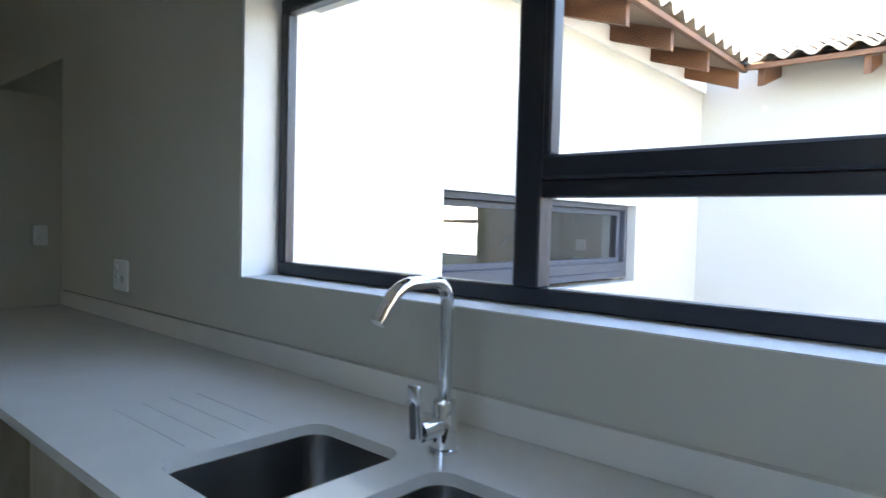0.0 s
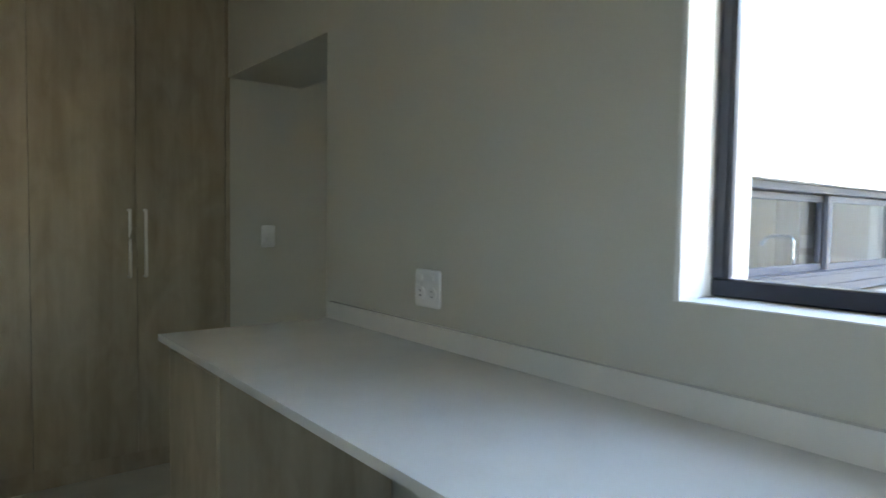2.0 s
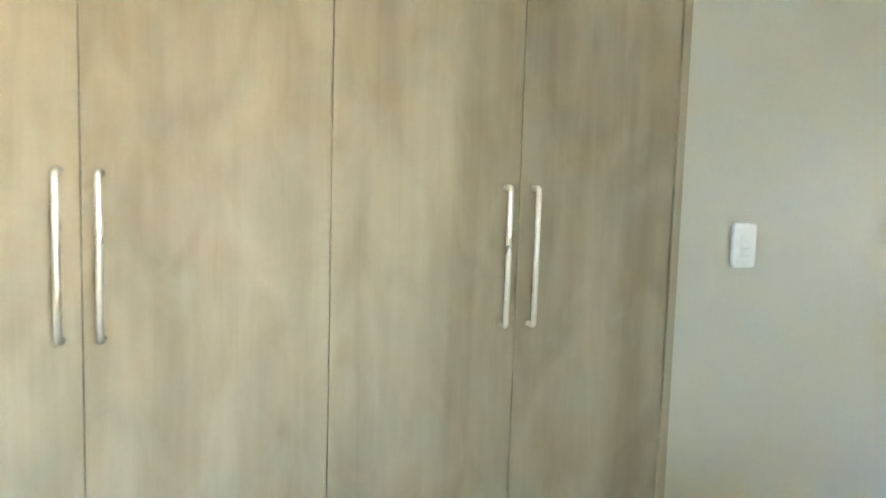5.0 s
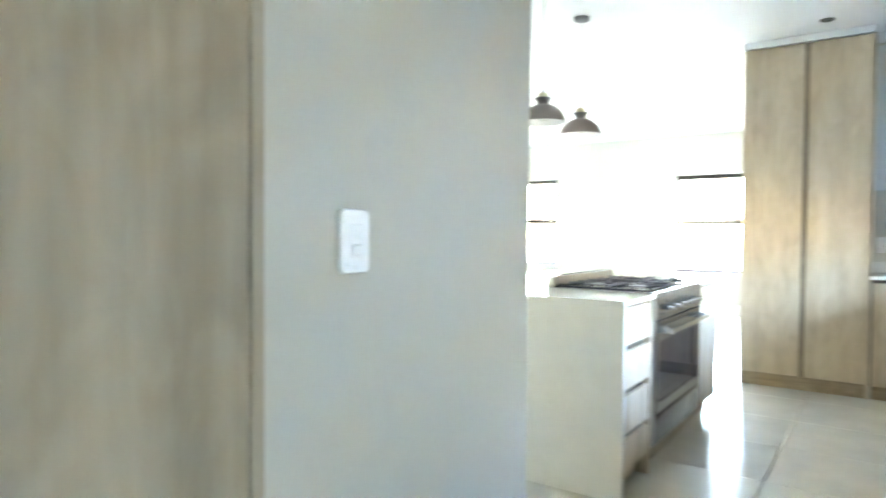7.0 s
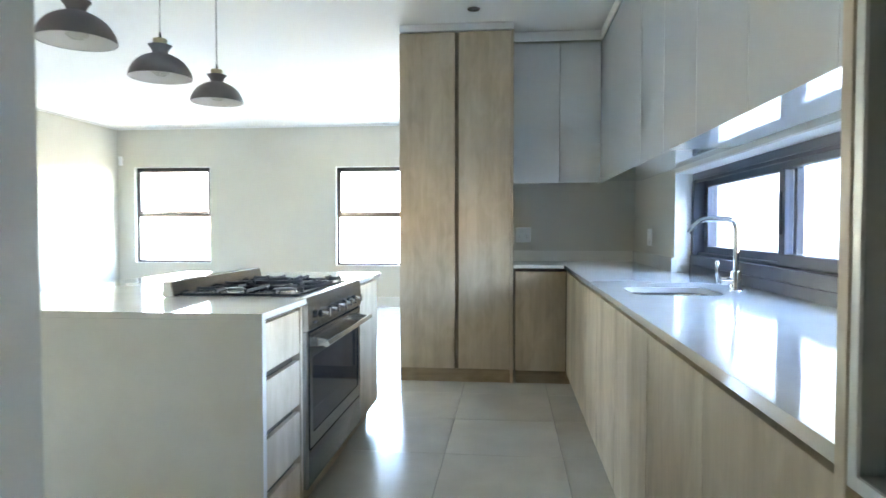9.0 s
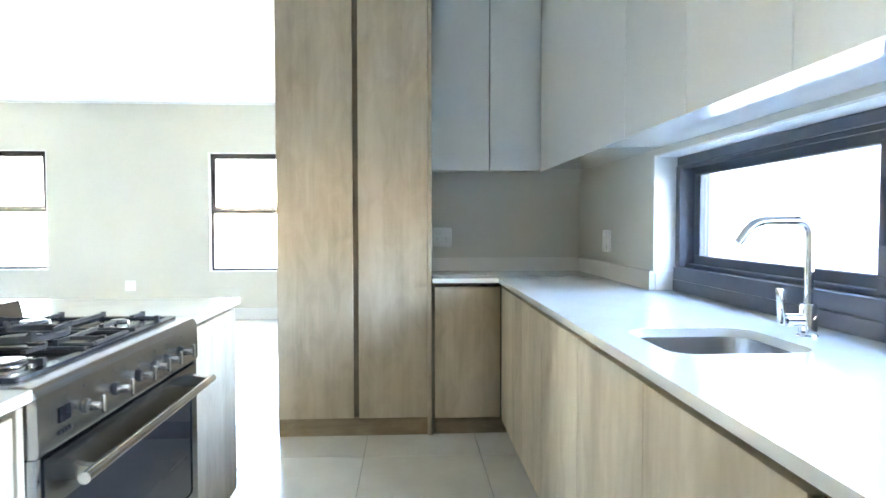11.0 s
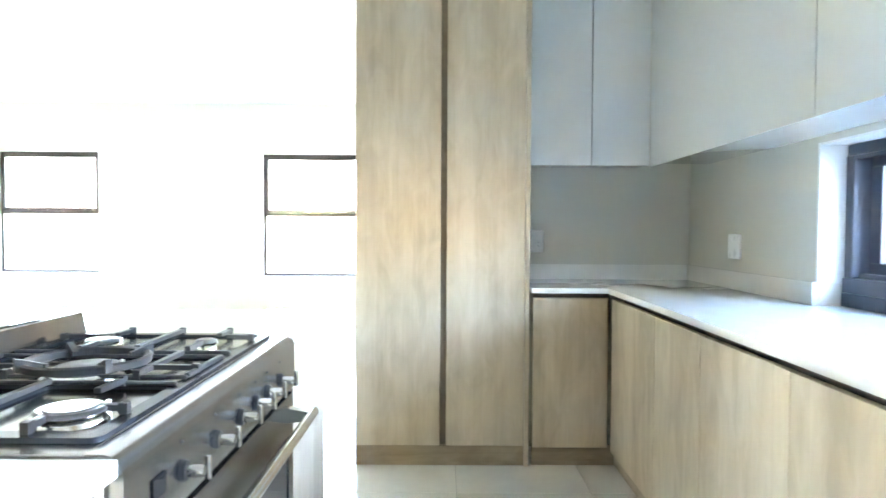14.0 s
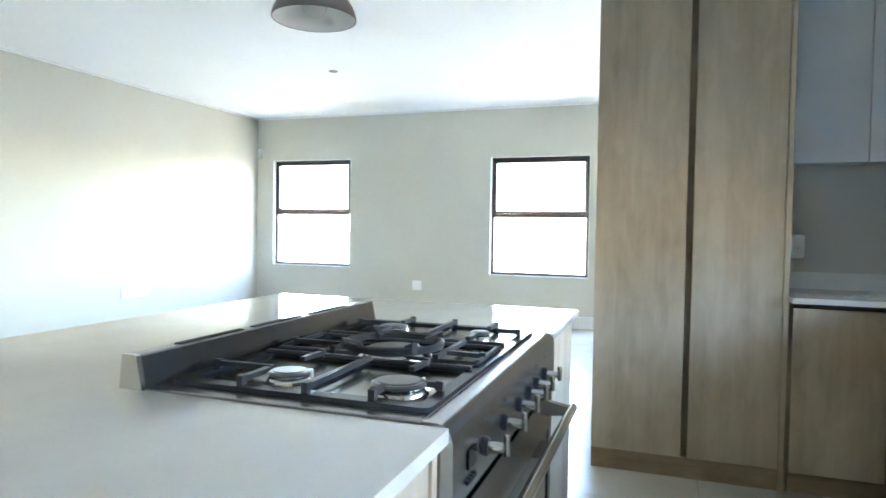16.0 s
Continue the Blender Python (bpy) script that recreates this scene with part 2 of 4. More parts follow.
def tube(bm, points, radius, seg=16, round_at=0.0, flat=1.0):
    """A round bar along a line whose corners are rounded."""
    pts = [Vector(p) for p in points]
    if round_at:
        soft = [pts[0]]
        for a, b, c in zip(pts, pts[1:], pts[2:]):
            d = min(round_at, (a - b).length * 0.49, (c - b).length * 0.49)
            p, q = b + (a - b).normalized() * d, b + (c - b).normalized() * d
            soft += [(1 - t) ** 2 * p + 2 * t * (1 - t) * b + t * t * q for t in (i / 8 for i in range(9))]
        pts = soft + [pts[-1]]
    side, rings = None, []
    for i, p in enumerate(pts):
        d = (pts[min(i + 1, len(pts) - 1)] - pts[max(i - 1, 0)]).normalized()
        side = d.orthogonal().normalized() if side is None else (side - d * side.dot(d)).normalized()
        up = d.cross(side)
        rings.append([bm.verts.new(p + radius * (math.cos(a) * side + flat * math.sin(a) * up)) for a in (2 * math.pi * k / seg for k in range(seg))])
    for a, b in zip(rings, rings[1:]):
        for i in range(seg):
            bm.faces.new((a[i], a[(i + 1) % seg], b[(i + 1) % seg], b[i]))
    bm.faces.new(rings[0][::-1])
    bm.faces.new(rings[-1])
    bmesh.ops.recalc_face_normals(bm, faces=bm.faces[:])
    return bm


def round_rect(x0, x1, y0, y1, r, seg=6):
    out = []
    for cx, cy, a0 in ((x1 - r, y1 - r, 0), (x0 + r, y1 - r, 90), (x0 + r, y0 + r, 180), (x1 - r, y0 + r, 270)):
        out += [(cx + r * math.cos(radians(a0 + 90 * i / seg)), cy + r * math.sin(radians(a0 + 90 * i / seg))) for i in range(seg + 1)]
    return out


def slab(outline, holes, z0, z1):
    """A flat slab of that outline with holes cut right through it."""
    bm = bmesh.new()
    edges = []
    for loop in (outline, *holes):
        vs = [bm.verts.new((x, y, z1)) for x, y in loop]
        edges += [bm.edges.new((a, b)) for a, b in zip(vs, vs[1:] + vs[:1])]
    bmesh.ops.triangle_fill(bm, use_beauty=True, use_dissolve=False, edges=edges)
    made = bmesh.ops.extrude_face_region(bm, geom=bm.faces[:])
    bmesh.ops.translate(bm, vec=(0, 0, z0 - z1), verts=[v for v in made["geom"] if isinstance(v, bmesh.types.BMVert)])
    bmesh.ops.recalc_face_normals(bm, faces=bm.faces[:])
    return bm


def loft(bm, loops):
    rings = [[bm.verts.new(p) for p in loop] for loop in loops]
    for a, b in zip(rings, rings[1:]):
        for i in range(len(a)):
            j = (i + 1) % len(a)
            bm.faces.new((a[i], a[j], b[j], b[i]))
    bm.faces.new(rings[-1])
    bm.faces.new(rings[0][::-1])
    bmesh.ops.recalc_face_normals(bm, faces=bm.faces[:])
    return bm


def origin_of(ob):
    v = Vector((0, 0, 0))
    while ob:
        v += ob.location
        ob = ob.parent
    return v


def smooth(me, degrees=35):
    me.polygons.foreach_set("use_smooth", [True] * len(me.polygons))
    me.set_sharp_from_angle(angle=radians(degrees))


def finish(name, bm, mat):
    me = bpy.data.meshes.new(name)
    bm.to_mesh(me)
    bm.free()
    me.materials.append(mat)
    smooth(me)
    return me


def part(name, bm, mat, parent, label=""):
    """Links a bmesh, modelled in the world, as one mesh under a thing or a part."""
    bmesh.ops.translate(bm, vec=-origin_of(parent), verts=bm.verts[:])
    ob = new(name, finish(name, bm, mat))
    ob.parent = parent
    return tagged(ob, label)


def thing(name, at, label, category, group=""):
    ob = new(name)
    ob.empty_display_size = 0.1
    ob.location = at
    return tagged(ob, label, category, group)


def solid(name, bm, mat, label, category, group="", at=(0, 0, 0)):
    bmesh.ops.translate(bm, vec=-Vector(at), verts=bm.verts[:])
    ob = new(name, finish(name, bm, mat))
    ob.location = at
    return tagged(ob, label, category, group)


def structure(name, bm, mat, label, category):
    return tagged(new(name, finish(name, bm, mat)), label, category, "", "structure")


def wall(name, axis, a0, a1, b0, b1, z0, z1, openings, mat, label):
    """A wall across axis, from a0 to a1 thick, b0 to b1 long, with openings (b0, b1, z0, z1) through it."""
    bs = sorted({b0, b1, *[o[0] for o in openings], *[o[1] for o in openings]})
    zs = sorted({z0, z1, *[o[2] for o in openings], *[o[3] for o in openings]})
    cells = [[not any(o[0] < (p + q) / 2 < o[1] and o[2] < (r + s) / 2 < o[3] for o in openings) for r, s in zip(zs, zs[1:])] for p, q in zip(bs, bs[1:])]
    bm = bmesh.new()
    for i in range(len(bs)):
        for k in range(len(zs)):
            for a in (a0, a1):
                bm.verts.new((a, bs[i], zs[k]) if axis == "x" else (bs[i], a, zs[k]))
    bm.verts.ensure_lookup_table()

    def v(i, k, s):
        return bm.verts[(i * len(zs) + k) * 2 + s]
    ni, nk = len(bs) - 1, len(zs) - 1

    def full(i, k):
        return 0 <= i < ni and 0 <= k < nk and cells[i][k]
    for i in range(ni):
        for k in range(nk):
            if not cells[i][k]:
                continue
            for s in (0, 1):
                bm.faces.new((v(i, k, s), v(i + 1, k, s), v(i + 1, k + 1, s), v(i, k + 1, s)))
            if not full(i - 1, k):
                bm.faces.new((v(i, k, 0), v(i, k + 1, 0), v(i, k + 1, 1), v(i, k, 1)))
            if not full(i + 1, k):
                bm.faces.new((v(i + 1, k, 0), v(i + 1, k + 1, 0), v(i + 1, k + 1, 1), v(i + 1, k, 1)))
            if not full(i, k - 1):
                bm.faces.new((v(i, k, 0), v(i + 1, k, 0), v(i + 1, k, 1), v(i, k, 1)))
            if not full(i, k + 1):
                bm.faces.new((v(i, k + 1, 0), v(i + 1, k + 1, 0), v(i + 1, k + 1, 1), v(i, k + 1, 1)))
    bmesh.ops.delete(bm, geom=[x for x in bm.verts if not x.link_faces], context="VERTS")
    bmesh.ops.recalc_face_normals(bm, faces=bm.faces[:])
    return structure(name, bm, mat, label, "wall")


# ---------------------------------------------------------------- structure
CEIL = 2.72
W_IN = [(-4.95, -2.45, 1.135, 2.0)]          # scullery window, y and z
K_IN = [(1.64, 4.135, 0.871, 1.52)]           # kitchen window, x and z
wall("wall_scullery_east", "x", 0.0, 0.16, -5.15, -0.910, 0, CEIL, W_IN, PAINT, "greige painted scullery wall with a wide window opening")
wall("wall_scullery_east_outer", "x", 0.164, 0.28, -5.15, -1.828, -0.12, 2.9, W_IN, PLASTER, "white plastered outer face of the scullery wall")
structure("wall_passage_pier", box(0.164, 0.43, -1.824, -0.910, 0, CEIL), PAINT, "greige painted thick pier beside the passage", "wall")
structure("wall_passage_nib", box(0.434, 0.526, -1.516, -0.848, 0, CEIL), PAINT, "greige painted nib wall beside the oven tower", "wall")
structure("wall_passage_header", box(0.0, 0.43, -0.910, 0.2, 2.03, CEIL), PAINT, "greige painted header over the passage", "wall")
structure("wall_switch", box(0.012, 0.952, 0.2, 0.43, 0, CEIL), PAINT, "greige painted wall with a light switch", "wall")
structure("wall_pantry_back", box(-2.43, 0.65, 0.80, 0.95, 0, CEIL), PAINT, "greige painted wall behind the pantry cupboards", "wall")
# The opening is out of view, added and sized to light the scullery.
wall("wall_scullery_west", "x", -2.43, -2.28, -5.15, 0.80, 0, CEIL, [(-4.80, -4.00, 1.30, 2.10)], PAINT, "greige painted scullery wall with a small high window opening")
wall("wall_scullery_south", "y", -5.30, -5.15, -2.43, 0.28, 0, CEIL, [], PAINT, "plain greige painted end wall of the scullery")
wall("wall_kitchen_south", "y", -1.68, -1.52, 0.434, 5.375, 0, CEIL, K_IN, PAINT, "greige painted kitchen wall with a low strip window")
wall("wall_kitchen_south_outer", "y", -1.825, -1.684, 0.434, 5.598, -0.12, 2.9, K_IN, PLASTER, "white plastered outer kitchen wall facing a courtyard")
structure("wall_kitchen_east", box(5.375, 5.595, -1.68, 0.33, 0, CEIL), PAINT, "greige painted wall behind the corner cupboards", "wall")
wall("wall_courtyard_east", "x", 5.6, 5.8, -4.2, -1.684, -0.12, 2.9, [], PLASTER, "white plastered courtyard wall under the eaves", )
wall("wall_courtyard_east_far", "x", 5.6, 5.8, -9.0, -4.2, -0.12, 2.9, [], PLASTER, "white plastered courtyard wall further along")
# Two unseen walls, added to cut horizon light reaching the courtyard windows.
wall("wall_garden_south", "y", -9.2, -9.0, -2.63, 5.8, -0.12, 2.4, [], PLASTER, "white plastered unseen wall added to shut low sky out of the courtyard")
wall("wall_garden_west", "x", -2.63, -2.43, -9.0, -5.304, -0.12, 2.4, [], PLASTER, "white plastered unseen wall added beside the scullery against low sky")
# Unseen wall, added to keep bright low sky out of the west opening.
wall("wall_boundary_west", "x", -4.4, -4.2, -9.2, 0.95, -0.12, 2.3, [], PLASTER, "white plastered unseen wall added to block low sky west of the house")
wall("wall_living_inner", "x", 5.804, 5.9, -4.2, -1.684, 0, CEIL, [], PAINT, "greige painted living room side wall")
# Third opening is out of view, added for the light on the floor.
L_WIN = [(4.06, 5.29, 0.645, 2.12), (0.86, 2.09, 0.615, 2.10), (-2.2, -1.2, 0.0, 2.2)]
wall("wall_living_east", "x", 9.39, 9.50, -4.35, 5.70, 0, CEIL, L_WIN, PAINT, "greige painted living room wall with two windows")
wall("wall_living_east_outer", "x", 9.504, 9.62, -4.35, 5.70, -0.12, 2.9, L_WIN, PLASTER, "white plastered outer wall of the living room")
wall("wall_living_north", "y", 5.56, 5.70, 0.66, 9.39, 0, CEIL, [], PAINT, "greige painted living room wall with a socket plate")
wall("wall_living_west", "x", 0.66, 0.952, 0.43, 5.56, 0, CEIL, [], PAINT, "plain greige painted living room wall")
wall("wall_living_south", "y", -4.35, -4.2, 5.6, 9.39, 0, CEIL, [], PAINT, "plain greige painted living room wall")
structure("ceiling_house", box(-2.43, 9.62, -1.86, 5.70, CEIL, CEIL + 0.15), CEILING, "flat white painted ceiling", "ceiling")
structure("ceiling_scullery", box(-2.43, 0.28, -5.30, -1.864, CEIL, CEIL + 0.15), CEILING, "flat white painted scullery ceiling", "ceiling")
structure("ceiling_living", box(5.804, 9.62, -4.35, -1.864, CEIL, CEIL + 0.15), CEILING, "flat white painted living room ceiling", "ceiling")
structure("floor", bx(bx(bx(bmesh.new(), -2.43, 9.62, -1.86, 5.70, -0.12, -0.006), -2.43, 0.28, -5.30, -1.86, -0.12, -0.006), 5.6, 9.62, -4.35, -1.86, -0.12, -0.006), GROUT, "floor of large pale beige polished tiles with thin joints", "floor")
# Unseen ground, coloured dark to throw less light into the rooms.
structure("ground", box(-150, 150, -150, 150, -0.3, -0.125), DIM_GROUND, "unseen ground outside, darkened to bounce less light, reaching to the horizon", "ground")

# white reveal linings of the scullery window
rv = bmesh.new()
bx(rv, 0.002, 0.276, -4.95, -2.462, 1.127, 1.138)
bx(rv, 0.002, 0.276, -2.462, -2.447, 1.127, 2.006)
bx(rv, 0.002, 0.276, -4.962, -4.95, 1.127, 2.006)
structure("trim_scullery_reveal", rv, REVEAL, "white painted reveal and sill of the scullery window", "window reveal")
rv = bmesh.new()
bx(rv, 4.124, 4.138, -1.678, -1.518, 0.985, 1.521)
bx(rv, 1.64, 4.124, -1.828, -1.522, 1.512, 1.523)
structure("trim_kitchen_reveal", rv, REVEAL, "white painted reveal of the kitchen strip window", "window reveal")
for nm, (y0, y1, z0, z1) in (("trim_living_reveal_1", L_WIN[0]), ("trim_living_reveal_2", L_WIN[1])):
    rv = bmesh.new()
    bx(rv, 9.386, 9.50, y0 - 0.004, y1 + 0.004, z0 - 0.008, z0 + 0.004)
    bx(rv, 9.386, 9.50, y0 - 0.004, y0 + 0.006, z0 + 0.004, z1)
    bx(rv, 9.386, 9.50, y1 - 0.006, y1 + 0.004, z0 + 0.004, z1)
    bx(rv, 9.386, 9.50, y0 + 0.006, y1 - 0.006, z1 - 0.006, z1 + 0.003)
    structure(nm, rv, REVEAL, "white painted reveal of a living room window", "window reveal")

# skirting and cornice shadow gaps
structure("baseboard_north", box(0.954, 9.372, 5.542, 5.558, 0, 0.15, 0.003), SKIRT, "white painted skirting board", "skirting")
structure("baseboard_east", bx(box(9.372, 9.388, -1.18, 5.542, 0, 0.15, 0.003), 9.372, 9.388, -4.2, -2.22, 0, 0.15, 0.003), SKIRT, "white painted skirting board under the windows", "skirting")
structure("baseboard_west", box(0.954, 0.969, 0.43, 5.54, 0, 0.15, 0.003), SKIRT, "white painted skirting board", "skirting")
cor = bmesh.new()
bx(cor, 0.89, 9.386, 5.535, 5.558, CEIL - 0.022, CEIL - 0.003)
bx(cor, 9.365, 9.388, -4.2, 5.535, CEIL - 0.022, CEIL - 0.003)
structure("trim_cornice", cor, CEILING, "thin white shadow-line cornice", "cornice")


# ---------------------------------------------------------------- windows
def pane(name, x0, x1, y0, y1, z0, z1, mat, parent):
    ob = part(name, box(x0, x1, y0, y1, z0, z1), mat, parent)
    ob.visible_shadow = False
    return ob


def scullery_window():
    w = tagged(thing("window_1", (0.12, -3.7, 1.135), "wide dark charcoal aluminium window over the sink", "window"), kind="structure")
    a, b = 0.126, 0.168
    part("window_frame", bx(bx(bx(bx(bmesh.new(), a, b, -4.945, -2.464, 1.14, 1.180, 0.004), a, b, -4.945, -2.464, 1.955, 1.998, 0.004), a, b, -2.494, -2.464, 1.18, 1.955, 0.003), a, b, -4.945, -4.90, 1.18, 1.955, 0.003), ALU, w)
    part("mullion", box(a - 0.008, b + 0.004, -3.443, -3.378, 1.18, 1.955, 0.004), ALU, w)
    part("transom", box(a - 0.006, b, -4.90, -3.443, 1.374, 1.412, 0.004), ALU, w)
    sash = part("top_sash", bx(bx(bx(bx(bmesh.new(), a - 0.012, b - 0.01, -4.895, -3.445, 1.413, 1.464, 0.006), a - 0.012, b - 0.01, -4.895, -3.445, 1.915, 1.953, 0.006), a - 0.012, b - 0.01, -3.467, -3.445, 1.464, 1.915, 0.005), a - 0.012, b - 0.01, -4.895, -4.86, 1.464, 1.915, 0.005), ALU, w, "hinged upper sash")
    part("stay_handle", tube(bmesh.new(), [(a - 0.03, -4.12, 1.45), (a - 0.03, -4.22, 1.45)], 0.008, 8), ALU, sash)
    part("bead", bx(bx(bmesh.new(), a + 0.004, a + 0.010, -3.378, -3.370, 1.18, 1.955, 0.001), a + 0.004, a + 0.010, -2.502, -2.494, 1.18, 1.955, 0.001), ALU, w)
    for y0, y1, z0, z1 in ((-3.378, -2.495, 1.18, 1.955), (-4.90, -3.443, 1.18, 1.374), (-4.86, -3.467, 1.464, 1.915)):
        pane("pane", 0.146, 0.150, y0 - 0.004, y1 + 0.004, z0 - 0.004, z1 + 0.004, GLASS_S, w)


def kitchen_window():
    w = tagged(thing("window_2", (2.88, -1.655, 0.905), "low graphite aluminium sliding window above the kitchen worktop", "window"), kind="structure")
    part("sill_section", bx(bx(box(1.645, 4.122, -1.760, -1.607, 0.903, 0.955, 0.0015), 1.645, 4.122, -1.757, -1.609, 0.9565, 1.012, 0.0015), 1.645, 4.122, -1.755, -1.645, 1.012, 1.03, 0.003), ALU_GREY, w, "deep graphite bottom track")
    part("window_frame", bx(bx(bx(bmesh.new(), 1.645, 4.122, -1.757, -1.620, 1.470, 1.511, 0.004), 4.078, 4.122, -1.757, -1.615, 1.012, 1.47, 0.004), 1.645, 1.687, -1.757, -1.615, 1.012, 1.47, 0.004), ALU_GREY, w)
    part("head_track", box(1.69, 4.076, -1.633, -1.624, 1.452, 1.47, 0.002), ALU, w)

    def sash(x0, x1, y0, y1, lab):
        s = part("sash", bx(bx(bx(bx(bmesh.new(), x0, x1, y0, y1, 1.018, 1.068, 0.004), x0, x1, y0, y1, 1.425, 1.468, 0.004), x0, x0 + 0.055, y0, y1, 1.068, 1.425, 0.003), x1 - 0.055, x1, y0, y1, 1.068, 1.425, 0.003), ALU_GREY, w, lab)
        pane("pane", x0 + 0.052, x1 - 0.052, (y0 + y1) / 2 - 0.002, (y0 + y1) / 2 + 0.002, 1.065, 1.428, GLASS_K, s)
        return s
    sash(2.84, 4.074, -1.712, -1.680, "fixed sash behind")
    front = sash(1.692, 2.90, -1.673, -1.633, "sliding sash in front")
    part("pull", box(2.862, 2.878, -1.633, -1.623, 1.15, 1.33, 0.003), ALU, front)
    for x in (2.0, 2.5, 3.3, 3.8):
        part("weep_slot", box(x, x + 0.05, -1.763, -1.760, 0.925, 0.932), RUBBER, w)


def living_window(y0, y1, z0, z1, mid):
    w = tagged(thing("window_%d" % (3 if y0 > 3 else 4), (9.44, (y0 + y1) / 2, z0), "bronze aluminium two-part window with a top-hung sash", "window"), kind="structure")
    a, b = 9.44, 9.49
    y0, y1, z0, z1 = y0 + 0.008, y1 - 0.008, z0 + 0.006, z1 - 0.008
    part("window_frame", bx(bx(bx(bx(bmesh.new(), a, b, y0, y1, z0, z0 + 0.032, 0.003), a, b, y0, y1, z1 - 0.04, z1, 0.003), a, b, y0, y0 + 0.035, z0 + 0.032, z1 - 0.04, 0.003), a, b, y1 - 0.035, y1, z0 + 0.032, z1 - 0.04, 0.003), ALU_BROWN, w)
    part("transom", box(a, b, y0 + 0.035, y1 - 0.035, mid - 0.03, mid + 0.022, 0.003), ALU_BROWN, w)
    part("top_sash", bx(bx(bx(bx(bmesh.new(), a - 0.006, b - 0.012, y0 + 0.037, y1 - 0.037, mid + 0.023, mid + 0.055, 0.003), a - 0.006, b - 0.012, y0 + 0.037, y1 - 0.037, z1 - 0.068, z1 - 0.041, 0.003), a - 0.006, b - 0.012, y0 + 0.037, y0 + 0.062, mid + 0.055, z1 - 0.068, 0.003), a - 0.006, b - 0.012, y1 - 0.062, y1 - 0.037, mid + 0.055, z1 - 0.068, 0.003), ALU_BROWN, w)
    pane("pane", 9.463, 9.466, y0 + 0.03, y1 - 0.03, z0 + 0.03, mid - 0.028, GLASS, w)
    pane("pane", 9.463, 9.466, y0 + 0.06, y1 - 0.06, mid + 0.053, z1 - 0.066, GLASS, w)


scullery_window()
kitchen_window()
living_window(*L_WIN[0], 1.385)
living_window(*L_WIN[1], 1.37)


# ---------------------------------------------------------------- roof edge over the courtyard
SLOPE = math.tan(radians(18))


def rafter_y(x):
    bm = bmesh.new()
    prof = [(-2.44, 2.545), (-2.44, 2.70), (-1.75, 2.70 + 0.69 * SLOPE), (-1.75, 2.545 + 0.69 * SLOPE)]
    loft(bm, [[(x - 0.025, y, z) for y, z in prof], [(x + 0.025, y, z) for y, z in prof]])
    solid("rafter", bm, RAFTER, "brown stained timber rafter end under the eaves", "rafter", "rafters over the courtyard", (x, -1.86, 2.73))


def rafter_x(y):
    bm = bmesh.new()
    prof = [(5.02, 2.545), (5.02, 2.70), (5.7, 2.70 + 0.68 * SLOPE), (5.7, 2.545 + 0.68 * SLOPE)]
    loft(bm, [[(x, y - 0.025, z) for x, z in prof], [(x, y + 0.025, z) for x, z in prof]])
    solid("rafter", bm, RAFTER_X, "brown stained timber rafter end under the eaves", "rafter", "rafters over the courtyard", (5.6, y, 2.73))


for x in (0.5, 1.25, 2.0, 2.78, 3.5, 4.25, 5.02):
    rafter_y(x)
for y in (-2.63, -3.42, -4.2, -4.98, -5.76, -6.54):
    rafter_x(y)

roof_k = tagged(thing("roof_kitchen", (2.6, -1.86, 2.75), "pale clay roll-tile roof slope over the kitchen", "roof"), kind="structure")
roof_e = tagged(thing("roof_east", (5.6, -4.5, 2.75), "pale clay roll-tile roof slope beyond the courtyard", "roof"), kind="structure")
bm = bmesh.new()
prof = [(-2.47, 2.705), (-2.47, 2.73), (1.2, 2.73 + 3.67 * SLOPE), (1.2, 2.705 + 3.67 * SLOPE)]
loft(bm, [[(0.2, y, z) for y, z in prof], [(5.15, y, z) for y, z in prof]])
part("roof_boarding", bm, BOARD, roof_k, "brown boarding under the tiles")
part("batten", box(0.2, 5.08, -2.50, -2.455, 2.69, 2.735, 0.003), RAFTER_X, roof_k, "timber tilting fillet along the eaves")
bm = bmesh.new()
prof = [(5.0, 2.705), (5.0, 2.73), (8.2, 2.73 + 3.2 * SLOPE), (8.2, 2.705 + 3.2 * SLOPE)]
loft(bm, [[(x, -9.0, z) for x, z in prof], [(x, -2.45, z) for x, z in prof]])
part("roof_boarding", bm, BOARD, roof_e, "brown boarding under the tiles")
part("batten", box(4.965, 5.01, -9.0, -2.52, 2.69, 2.735, 0.003), RAFTER, roof_e, "timber tilting fillet along the eaves")
part("valley_flashing", box(4.95, 5.10, -2.54, -2.42, 2.735, 2.765, 0.01), ALU_GREY, roof_k, "folded metal valley outlet")
bm = bmesh.new()
cols, width, length = 12, 0.215, 0.40
rows = []
for k, yy in enumerate((0.0, length)):
    for top in (0.0, 0.014):
        rows.append([(width * i / cols, yy, 0.030 * math.cos(2 * math.pi * i / cols) + 0.03 + top - 0.022 * k) for i in range(cols + 1)])
g = [[bm.verts.new(p) for p in r] for r in rows]
for i in range(cols):
    bm.faces.new((g[0][i], g[0][i + 1], g[2][i + 1], g[2][i]))
    bm.faces.new((g[1][i], g[1][i + 1], g[3][i + 1], g[3][i]))
    bm.faces.new((g[0][i], g[0][i + 1], g[1][i + 1], g[1][i]))
    bm.faces.new((g[2][i], g[2][i + 1], g[3][i + 1], g[3][i]))
bmesh.ops.recalc_face_normals(bm, faces=bm.faces[:])
roof_tile = finish("roof_tile", bm, CLAY)
up = math.atan(SLOPE)
